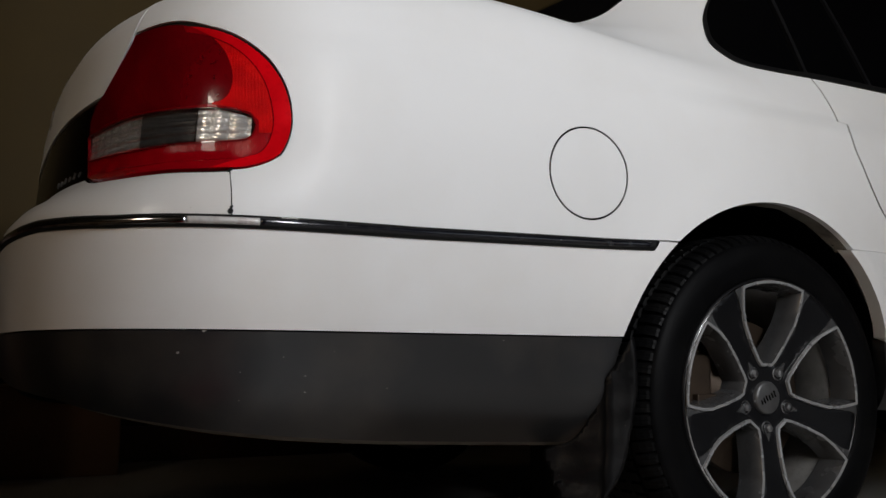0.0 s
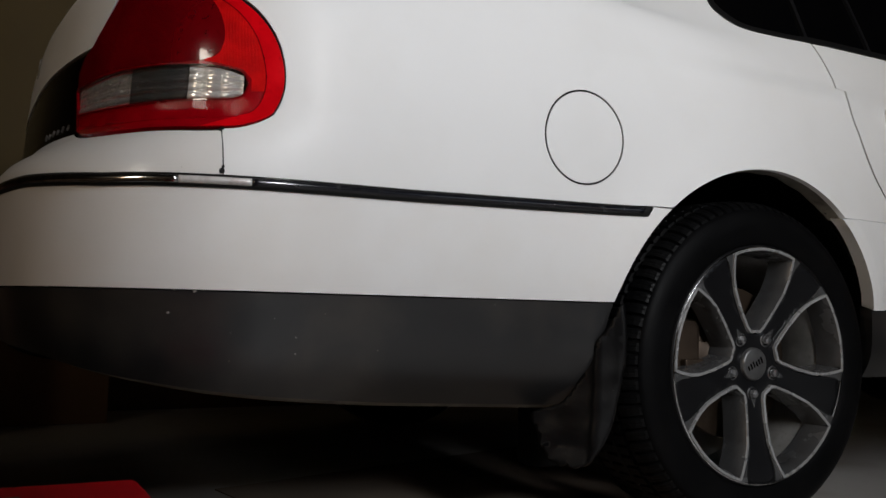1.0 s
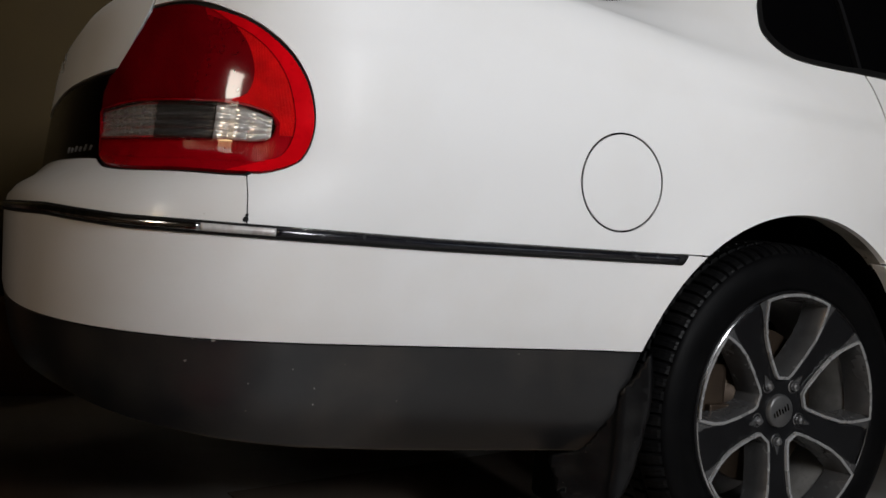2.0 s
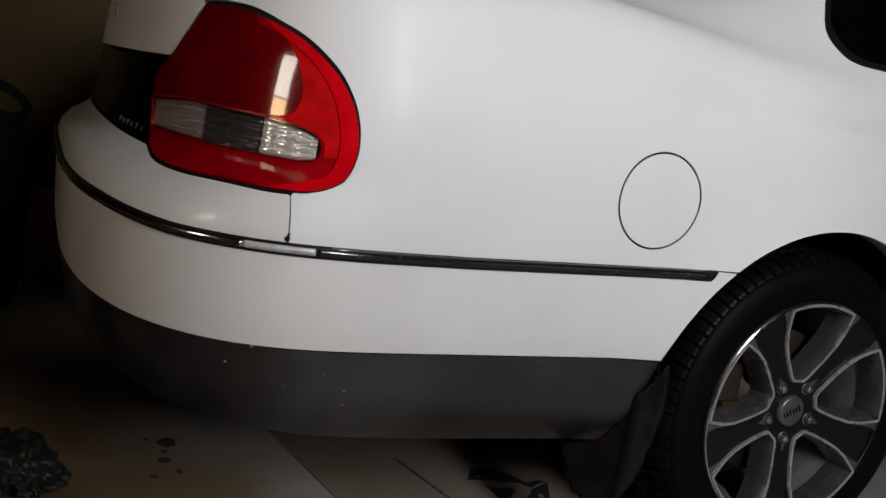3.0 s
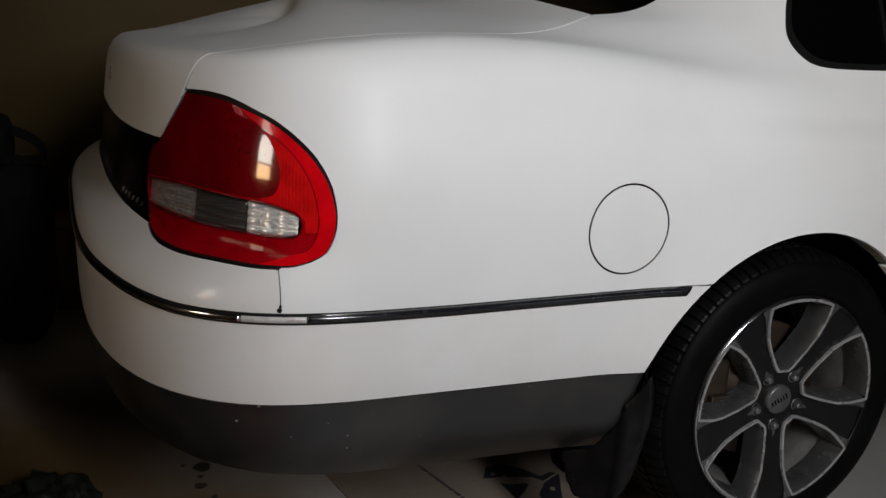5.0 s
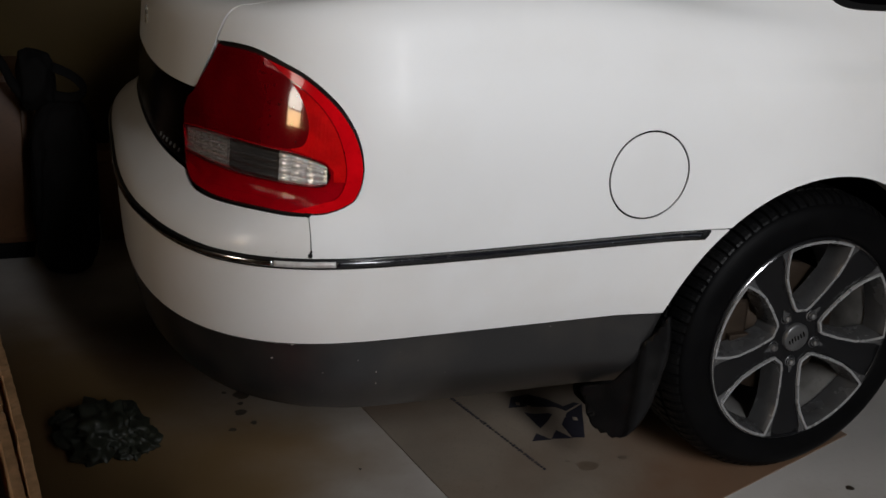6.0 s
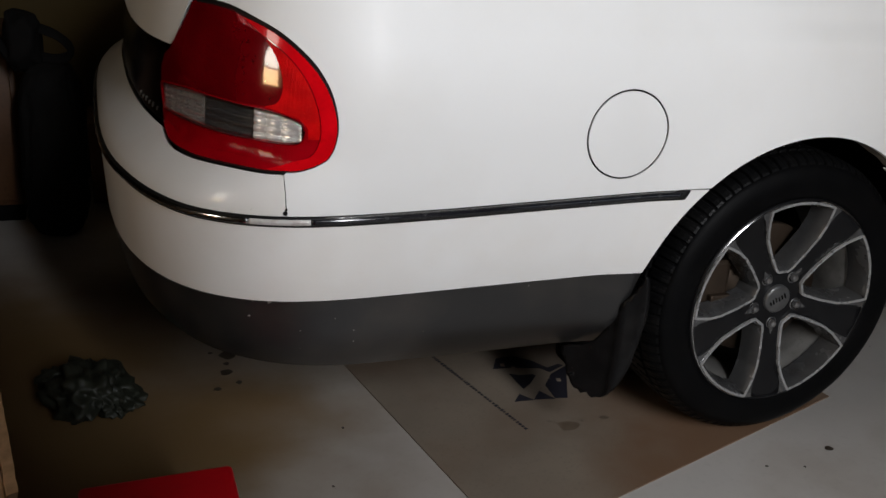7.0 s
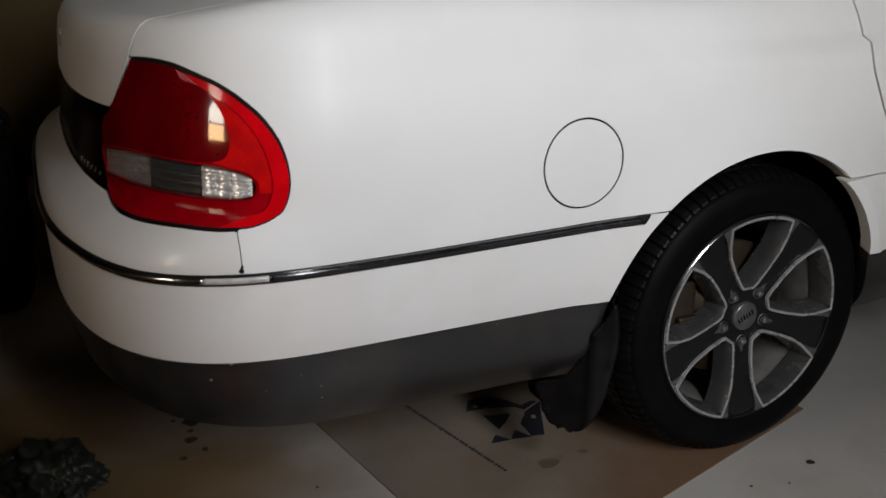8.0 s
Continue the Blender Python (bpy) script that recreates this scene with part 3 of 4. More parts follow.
bumper = ([(-1.0738 + i * 0.0829, level(-1.0738 + i * 0.0829) + (0.0085 if i > 8 else -0.002)) for i in range(9, -1, -1)] + [(p - 0.0010, q) for p, q in SEAM[::-1]] + [(-1.1245, 0.663)] + [(p, q - 0.003) for p, q in LAMP_LOW[1:]] + rear_ledge[1:]
          + [(A_END, 0.4375)] + [(-2.0 + i * 0.1, 0.4375) for i in range(16)] + arch_line(180 - a2, 180 - a1, 8))
bump_ob = panel("rear_bumper", [bumper], COVER, car, "white rear bumper cover with stone chips", mirror="join", step=0.02)


def low_edge(a):
    return lerp_table([(-2.1, 0.350), (-1.45, 0.335), (-1.25, 0.312), (-1.10, 0.292), (-0.98, 0.280), (-0.78, 0.266), (-0.50, 0.253), (-0.38, 0.250)], a)


a3 = arch_angle(0.4345)
a4 = arch_angle(0.256)
valance = ([(A_END, 0.4345)] + [(-2.0 + i * 0.1, 0.4345) for i in range(16)] + arch_line(180 - a3, 180 - a4, 8)
           + [(-0.46 - i * 0.08, low_edge(-0.46 - i * 0.08)) for i in range(20)] + [(A_END, low_edge(A_END))])
panel("lower_bumper", [valance], GREY, car, "dark grey lower bumper with dust and chips", mirror="join", step=0.02, flange=0.05, off=-0.001)

# underside behind the lower edge
bm = bmesh.new()
for s in (1, -1):
    rows = []
    for i in range(60):
        a = -0.42 + (A_END + 0.42) * i / 59
        p, n = surface(a, low_edge(a)), normal(a, low_edge(a))
        n = np.array((n[0], n[1], 0.0))
        n /= np.linalg.norm(n)
        row = []
        for d, dz in ((0.004, 0.003), (0.020, -0.006), (0.045, -0.008), (0.13, 0.0)):
            q = p - n * d + np.array((0, 0, dz))
            row.append(bm.verts.new((q[0], q[1] if s == 1 else 2 * YC - q[1], q[2])))
        rows.append(row)
    for r0, r1 in zip(rows, rows[1:]):
        for k in range(3):
            bm.faces.new((r0[k], r0[k + 1], r1[k + 1], r1[k]))
part("bumper_lip", bm, DUSTY, car, "dusty lower lip of the bumper")

# moulding round the bumper
mould = strip("bumper_moulding", -0.318, A_END, level, 0.0185, 0.006, GASKET, car, "black bumper moulding", mirror="join", steps=150)
strip("scuffed_dark_strip", -0.334, -1.033, lambda a: level(a) + 0.0005, 0.0118, 0.0082, SCUFF, mould, "scuffed chrome strip, its dark reflection painted black", steps=90)
strip("strip_edge", -0.345, -1.012, lambda a: level(a) + 0.0078, 0.0016, 0.0076, SMOKE, mould, "thin dull edge of the dark strip", steps=80)
strip("peeled_patch", -1.034, -1.132, lambda a: level(a) + 0.0005, 0.0120, 0.0086, PEELED, mould, "peeled pale patch of chrome", steps=24, taper=False)
strip("chrome_insert", -1.1325, A_END, lambda a: level(a) + 0.0005, 0.0120, 0.0085, CHROME, mould, "worn chrome insert", mirror="join", steps=110, taper=False)
# small black dots along the panel seam
for a, v, r in ((-1.0757, 0.6035, 0.0042), (-1.0748, 0.6095, 0.0024), (-1.1215, 0.6655, 0.0034)):
    panel("seam_dot", [[(a + r * math.cos(f), v + r * math.sin(f)) for f in (math.pi * k / 4 for k in range(8))]], GASKET, car, "black dot in the panel seam", off=0.0008, flange=0.006, step=0.01)
for a, v, r in ((-1.104, 0.4350, 0.0045), (-1.142, 0.4040, 0.0035), (-1.132, 0.4360, 0.0022), (-1.053, 0.377, 0.0016), (-0.956, 0.372, 0.0017), (-0.956, 0.348, 0.0016), (-0.990, 0.399, 0.0014), (-0.62, 0.428, 0.0014)):
    panel("stone_chip", [[(a + 0.6 * r * (1 + 0.4 * math.sin(3 * f + a * 50)) * math.cos(f), v + 0.4 * r * math.sin(f)) for f in (math.pi * k / 5 for k in range(10))]], CHIP, car, "pale stone chip in the grey paint", off=0.0006, flange=0.002, step=0.01)
strip("door_moulding", 0.335, 1.98, 0.612, 0.018, 0.007, GASKET, car, "black door moulding", steps=60)

# sills and skirts
inner_r = ARCH_R - 0.016
a5 = arch_angle(0.619, inner_r)
a6 = arch_angle(0.440, inner_r)
skirt = arch_line(a6, a5, 8, inner_r) + [(0.325, 0.6195), (0.355, 0.619), (0.378, 0.614), (0.42, 0.600), (1.0, 0.598), (2.36, 0.598), (2.38, 0.440)]
arch_lip = lambda a, v: 0.007 * (1 - smooth(0.026, 0.040, math.hypot((a - ARCH_X) / 0.94, v - 0.325) - inner_r))      # raised rim along the wheel arch
panel("side_skirt", [skirt], WHITE, car, "white side skirt", off=0.006, mirror="copy", step=0.014, flange=0.034, bulge=arch_lip)
sill = arch_line(arch_angle(0.30, inner_r), arch_angle(0.436, inner_r), 6, inner_r) + [(2.38, 0.436), (2.38, 0.30)]
panel("sill", [sill], GREY, car, "dark grey sill", off=0.008, mirror="copy", step=0.04, flange=0.034)

# the wheel arch's folded edge
bm = bmesh.new()
rows = []
for a, v in arch_line(112, a7 - 1.0, 40):
    x, y, z = surface(a, v)
    out = 0.0025 * math.sin(a * 61.0) * math.sin(a * 23.0 + 1.0)
    rows.append([bm.verts.new((x, y + d, z + (out if d > 0.03 else 0.0))) for d in (0.0136, 0.024, 0.036, 0.046)])
for r0, r1 in zip(rows, rows[1:]):
    for k in range(3):
        bm.faces.new((r0[k], r0[k + 1], r1[k + 1], r1[k]))
part("arch_edge", bm, ARCH_DIRT, car, "dirty folded edge of the wheel arch")

# doors, wings and glass
rear_door = [(0.395, 0.603), (0.376, 0.622)] + [(p + 0.0055, q) for p, q in DOOR_SEAM[1:]] + [(0.30, 1.017), (1.10, 1.014), (1.12, 0.603)]
panel("rear_door", [rear_door], WHITE, car, "white rear door", mirror="copy", step=0.035)
panel("front_door", [[(1.125, 0.603), (1.105, 1.014), (2.00, 1.010), (2.10, 0.95), (2.12, 0.603)]], WHITE, car, "white front door", mirror="copy", step=0.05)
front_arch = arch_line(180 - a0, a0, 24, ARCH_R, 2.755)
A_FRONT = XF + REACH - 0.002
wing = [(2.125, 0.607)] + [(2.38, 0.607)] + front_arch + [(3.20, 0.607), (3.60, 0.60), (3.60, 0.72), (3.20, 0.86), (2.9, 0.955), (2.40, 0.99), (2.13, 1.00), (2.105, 0.95)]
panel("front_wing", [wing], WHITE, car, "white front wing", mirror="copy", step=0.05)
nose = arch_line(arch_angle(0.36), a0, 8, ARCH_R, 2.755) + [(3.20, 0.604), (3.60, 0.597), (A_FRONT, 0.62), (A_FRONT, 0.30), (3.3, 0.30)]
panel("front_bumper", [nose], WHITE, car, "white front bumper", mirror="join", step=0.06)
panel("grille", [[(3.60, 0.60), (3.60, 0.72), (A_FRONT, 0.73), (A_FRONT, 0.625)]], GLOSS_BLACK, car, "dark front grille", mirror="join", step=0.06)
bonnet = [(2.14, 1.006), (2.40, 0.996), (2.9, 0.961), (3.20, 0.866), (3.60, 0.725), (A_FRONT, 0.735)] + [(A_FRONT - i * (A_FRONT - XF) / 10, centre_v(A_FRONT - i * (A_FRONT - XF) / 10)) for i in range(11)] + [(2.07, centre_v(2.07))]
panel("bonnet", [bonnet], WHITE, car, "white bonnet", mirror="join", step=0.06)
screen = [(2.13, 1.012), (1.99, 1.07), (1.37, 1.50), (1.37, 2.20), (2.06, 2.20)]
panel("windscreen", [screen], GLASS, car, "dark windscreen", mirror="join", step=0.05)
panel("front_pillar", [[(2.105, 0.996), (2.13, 1.008), (1.99, 1.066), (1.37, 1.496), (1.22, 1.496), (1.22, 1.475), (1.90, 1.045), (1.99, 1.016)]], WHITE, car, "white windscreen pillar", mirror="copy", step=0.05)
roof = [(0.312, 1.472), (1.218, 1.478), (1.218, 1.498), (1.368, 1.502), (1.368, 2.20), (0.12, 2.20), (0.265, 1.534), (0.312, 1.544)]
panel("roof", [roof], WHITE, car, "white roof", mirror="join", step=0.06)

# rear window
back_glass = [(p - 0.006, q + 0.008) for p, q in SCREEN_EDGE] + [(-0.445, 1.25), (-0.468, 1.42), (-0.485, 1.85), (0.10, 2.20)]
panel("rear_window", [back_glass], GLASS, car, "dark tinted rear window", mirror="join", step=0.03, off=-0.004)

# side windows
inset = [(p + 0.010, q + 0.010) for p, q in WINDOW_REAR[1:-1]]
light_glass = [(0.185, 1.029)] + [p for p in inset if p[1] < 1.40] + [(0.225, 1.40), (0.205, 1.25)]
panel("quarter_window", [light_glass], GLASS, car, "dark fixed rear side window", off=-0.006, mirror="copy", step=0.025)
panel("rear_door_window", [[(0.200, 1.029), (0.220, 1.25), (0.240, 1.40), (0.33, 1.458), (1.08, 1.464), (1.08, 1.026)]], GLASS, car, "dark rear door window", off=-0.006, mirror="copy", step=0.04)
panel("front_door_window", [[(1.13, 1.026), (1.13, 1.464), (1.21, 1.464), (1.87, 1.045), (1.92, 1.026)]], GLASS, car, "dark front door window", off=-0.006, mirror="copy", step=0.05)
seal_outer = [(p, q) for p, q in WINDOW_REAR] + [(1.215, 1.474), (1.90, 1.042), (1.98, 1.014)]
seal_inner = [(0.20, 1.032)] + [(p + 0.016, q + 0.012) for p, q in WINDOW_REAR[3:-2]] + [(0.33, 1.456), (1.20, 1.460), (1.85, 1.048), (1.89, 1.030)]
panel("window_seal", [seal_outer, seal_inner], GASKET, car, "black window surround", off=0.003, mirror="copy", step=0.03, flange=0.02)
panel("window_divider", [[(0.188, 1.020), (0.198, 1.020), (0.218, 1.25), (0.240, 1.42), (0.230, 1.42), (0.208, 1.25)]], BLACK, car, "dark window divider", off=0.001, mirror="copy", step=0.02)

# grey strip put in for the inner frame mirrored in the glass
panel("window_divider", [[(0.399, 1.022), (0.408, 1.022), (0.412, 1.31), (0.402, 1.31)]], SPOKE, car, "thin grey strip for a line reflected in the window", off=0.001, mirror="copy", step=0.02)

# boot lid
corner_back = [(A_END + (XC - A_END) * i / 12, centre_v(A_END + (XC - A_END) * i / 12)) for i in range(13)]
boot = [(p - 0.004, q + 0.002) for p, q in SHUT] + [(-1.414, 0.836), (-1.428, 0.828), (-1.56, 0.826), (-1.75, 0.826), (A_END, 0.826)] + corner_back + [(-0.50, 1.85), (-0.480, 1.42), (-0.455, 1.25)]
boot_lid = panel("boot_lid", [boot], WHITE, car, "white boot lid", mirror="join", step=0.03)
for k, (a, h) in enumerate(((-1.958, 0.024), (-1.976, 0.036), (-1.996, 0.027))):
    panel("badge_bar", [[(a, 0.885), (a + 0.011, 0.885), (a + 0.011, 0.885 + h), (a, 0.885 + h)]], BRIGHT, boot_lid, "small chrome badge bar", off=0.003, flange=0.004, step=0.01)

# dark panel between the tail lamps
garnish_loop = [(-1.449, 0.821), (-1.560, 0.820), (-1.75, 0.820), (A_END, 0.820), (A_END, 0.692), (-1.75, 0.692), (-1.56, 0.689), (-1.444, 0.688), (-1.457, 0.740)]
garnish = panel("rear_garnish", [garnish_loop], GLOSS_BLACK, car, "gloss black panel between the tail lamps", mirror="join", step=0.03, off=-0.002)
for k in range(6):
    a = -1.488 - 0.026 * k
    panel("letter_bar", [[(a, 0.698), (a + 0.0022, 0.698), (a + 0.007, 0.706 + 0.002 * (k % 2)), (a + 0.0048, 0.706 + 0.002 * (k % 2))]], BARREL, garnish, "small silver letter", off=0.001, flange=0.003, step=0.01)


# ---- tail lamp ----
def tail_lamp():
    outer = LAMP_TOP + LAMP_LOW[1:] + [(-1.443, 0.692), (-1.453, 0.740), (-1.455, 0.788), (-1.440, 0.814), (-1.417, 0.828)]
    mid = np.array((-1.23, 0.785))

    def shrink(loop, d):
        out = []
        n = len(loop)
        for i in range(n):
            p0, p1 = np.array(loop[i - 1]), np.array(loop[(i + 1) % n])
            t = p1 - p0
            t /= max(1e-9, np.linalg.norm(t))
            nn = np.array((t[1], -t[0]))
            if np.dot(mid - np.array(loop[i]), nn) < 0:
                nn = -nn
            out.append(tuple(np.array(loop[i]) + nn * d))
        return out

    housing = panel("tail_lamp", [shrink(outer, 0.0008)], GASKET, car, "tail lamp with red lenses and a clear strip", off=-0.004, flange=0.03, step=0.02, mirror="copy")
    # the black seal shows wider along the top
    edge = [tuple(np.array(p) + (np.array(q) - np.array(p)) * smooth(0.72, 0.87, p[1])) for p, q in zip(shrink(outer, 0.0026), shrink(outer, 0.0068))]
    swell = lambda a, v: 0.003 * smooth(0.0, 0.08, 0.11 - abs(v - 0.785)) * smooth(0.0, 0.10, -1.02 - a)
    # borders between the zones
    clear = curve_through([(-1.437, 0.714), (-1.380, 0.712), (-1.300, 0.711), (-1.190, 0.711), (-1.140, 0.711), (-1.118, 0.714), (-1.109, 0.723), (-1.108, 0.737), (-1.118, 0.750), (-1.155, 0.760), (-1.205, 0.764), (-1.331, 0.767), (-1.400, 0.763), (-1.450, 0.757)], 4)
    band_in = curve_through([(-1.352, 0.898), (-1.300, 0.901), (-1.245, 0.895), (-1.183, 0.876), (-1.131, 0.844), (-1.096, 0.800), (-1.079, 0.745), (-1.086, 0.706), (-1.110, 0.687), (-1.155, 0.682), (-1.230, 0.682), (-1.320, 0.681), (-1.385, 0.686), (-1.432, 0.700)], 4)
    dark_edge = curve_through([(-1.183, 0.876), (-1.158, 0.845), (-1.146, 0.808), (-1.153, 0.778), (-1.175, 0.769)], 4)
    left_in = [(-1.4490, 0.740), (-1.4505, 0.787), (-1.4365, 0.8105), (-1.4140, 0.8235)]
    panel("outer_lens", [edge, clear], RED_MID, housing, "crimson lens with a smooth outer band", off=0.002, step=0.014, flange=0.008, bulge=swell)
    edge_top = edge[:len(LAMP_TOP) + len(LAMP_LOW) - 1]
    e0 = next(i for i, q in enumerate(edge_top) if q[0] > -1.235)
    b0 = next(i for i, q in enumerate(band_in) if q[0] > -1.235)
    rim_out = [q for q in edge_top[e0:] if q[1] > 0.70 or q[0] > -1.165]
    rim_in = [q for q in band_in[b0:] if q[1] > 0.70 or q[0] > -1.112]
    rim_in = [q for q in rim_in if q[0] > -1.185]
    centre = Vector((-1.23, 0.775))
    inner = [tuple(Vector(q) + (centre - Vector(q)).normalized() * 0.0016) for q in rim_in]
    # shade of the crease, put in as a thin dark red line
    panel("lens_crease_line", [rim_in + inner[::-1]], RED_DARK, housing, "dark line painted for the crease inside the rim", off=0.0036, step=0.012, flange=0.003, bulge=swell)
    panel("lens_rim", [rim_out + rim_in[::-1]], RED, housing, "raised red rim of the lens", off=0.0034, step=0.014, flange=0.004, bulge=swell)
    upper = [q for q in edge_top[1:e0] if q[1] > 0.80] + [q for q in band_in[b0:] if q[1] > 0.80 and q[0] < -1.1835]
    over = [(-1.205, 0.7675), (-1.331, 0.7705), (-1.400, 0.7665), (-1.4475, 0.7610)]
    dark = upper + dark_edge + over + left_in[1:]
    panel("dark_lens", [dark], RED_DARK, housing, "dark crimson upper lens", off=0.0032, step=0.014, flange=0.003, bulge=swell)
    right = [q for q in band_in if q[0] > -1.1825 and q[1] > 0.7200]
    prism = right + [(-1.1010, 0.7220), (-1.1020, 0.740), (-1.116, 0.7535), (-1.155, 0.7635), (-1.175, 0.7665)] + dark_edge[::-1]
    panel("prism_lens", [prism], RED_PRISM, housing, "red prismatic reflector lens", off=0.0030, step=0.012, flange=0.003, bulge=swell)
    lower = [(-1.434, 0.7075), (-1.380, 0.7065), (-1.300, 0.7050), (-1.190, 0.7050), (-1.140, 0.7050), (-1.117, 0.7060), (-1.100, 0.7040)] + [q for q in band_in if q[1] < 0.7000 and q[0] < -1.096]
    panel("lower_lens", [lower], RED_MID, housing, "crimson lower lens", off=0.0030, step=0.012, flange=0.003, bulge=swell)
    rim = shrink(clear, -0.0016)
    panel("strip_rim", [rim, shrink(clear, 0.0006)], RED_DARK, housing, "red bead round the clear strip", off=0.0038, step=0.012, flange=0.004, bulge=swell)
    cover = panel("clear_cover", [clear], CLEAR, housing, "clear cover of the reversing lamp", off=0.0030, step=0.014, flange=0, bulge=swell)
    cover.visible_shadow = False
    panel("lamp_back", [clear], SMOKE, housing, "smoked back of the clear strip", off=-0.0036, step=0.014, flange=0.004)
    for b0, b1, mat, label, pitch, deep in ((-1.1975, -1.1135, BRIGHT, "bright silver optics", 0.0280, 0.0026), (-1.3000, -1.2005, SMOKE, "smoked optics", 0.0500, 0.0004), (-1.4380, -1.3015, SILVER, "silver optics", 0.0230, 0.0010)):
        bm = bmesh.new()
        n, k, last = max(10, int((b1 - b0) / 0.0014)), 32, None
        for i in range(n + 1):
            ca = b0 + (b1 - b0) * i / n
            lo = lerp_table([(-1.44, 0.7145), (-1.14, 0.7115), (-1.115, 0.716)], ca)
            hi = lerp_table([(-1.44, 0.757), (-1.331, 0.766), (-1.205, 0.763), (-1.155, 0.759), (-1.115, 0.747)], ca)
            line = []
            for j in range(k + 1):
                w = j / k
                cv = lo + (hi - lo) * w
                flute = abs(math.sin(math.pi * 4.0 * w)) ** (0.8 if mat is SMOKE else 0.5)
                rib = abs(math.sin(math.pi * ca / pitch)) ** 0.45
                rough = noise.noise((ca * 60, cv * 160, 2.0))
                line.append(bm.verts.new(surface(ca, cv) + normal(ca, cv) * (-0.0044 + 0.0044 * flute + deep * rib + 0.0004 * rough)))
            if last:
                for j in range(k):
                    bm.faces.new((last[j], last[j + 1], line[j + 1], line[j]))
            last = line
        part("lamp_optic", bm, mat, housing, label)
    return housing


tail_lamp()

# door handle
handle = panel("door_handle", [[(0.338, 0.838), (0.351, 0.829), (0.520, 0.829), (0.532, 0.838), (0.532, 0.862), (0.520, 0.871), (0.351, 0.871), (0.338, 0.862)]], WHITE, car, "white door handle", off=0.010, flange=0.012, step=0.02)


# ---- wheels ----
WHEEL_X = -0.006
axis = Matrix.Rotation(radians(90), 4, "X")      # lathe height runs along -y


def face_y(r):
    """How far the wheel's face lies in from the side: dished towards the hub."""
    return 0.058 - 0.028 * min(1.0, r / 0.225) ** 1.4


def wheel_window(grow):
    flank = [(0.062, 0.013), (0.070, 0.022), (0.104, 0.046), (0.140, 0.067), (0.168, 0.0765), (0.196, 0.0805), (0.210, 0.0815)]
    outer = [(0.2265 * math.cos(radians(20.8 - 41.6 * i / 10)), 0.2265 * math.sin(radians(20.8 - 41.6 * i / 10))) for i in range(11)]
    pts = flank + outer + [(x, -y) for x, y in flank[::-1]]
    c = np.array((0.158, 0.0))
    pts = dense(pts, 0.006)
    n = len(pts)
    out = []
    for i in range(n):
        p = np.array(pts[i])
        d0 = np.array(pts[i]) - np.array(pts[i - 1])
        d1 = np.array(pts[(i + 1) % n]) - p
        nn = np.zeros(2)
        for d in (d0, d1):
            q = np.array((d[1], -d[0])) / max(1e-9, np.linalg.norm(d))
            if np.dot(c - p, q) < 0:
                q = -q
            nn += q
        nn /= max(1e-9, np.linalg.norm(nn))
        out.append(tuple(p - nn * grow))
    return out


def turned(loop, degrees):
    c, s = math.cos(radians(degrees)), math.sin(radians(degrees))
    return [(x * c - y * s, x * s + y * c) for x, y in loop]


def dished(loops, lift, depth, step=0.012):
    co, tri, rings = sheet(loops, step)
    bm = bmesh.new()
    vs = [bm.verts.new((x, face_y(math.hypot(x, z)) - lift, z)) for x, z in co]
    for t in tri:
        bm.faces.new([vs[i] for i in t])
    for ring in rings:
        mid = {i: bm.verts.new(vs[i].co + Vector((0, 0.0012, 0))) for i in ring}
        low = {i: bm.verts.new(vs[i].co + Vector((0, depth, 0))) for i in ring}
        for i, j in zip(ring, ring[1:] + ring[:1]):
            bm.faces.new((vs[i], vs[j], mid[j], mid[i]))
            bm.faces.new((mid[i], mid[j], low[j], low[i]))
    return bm


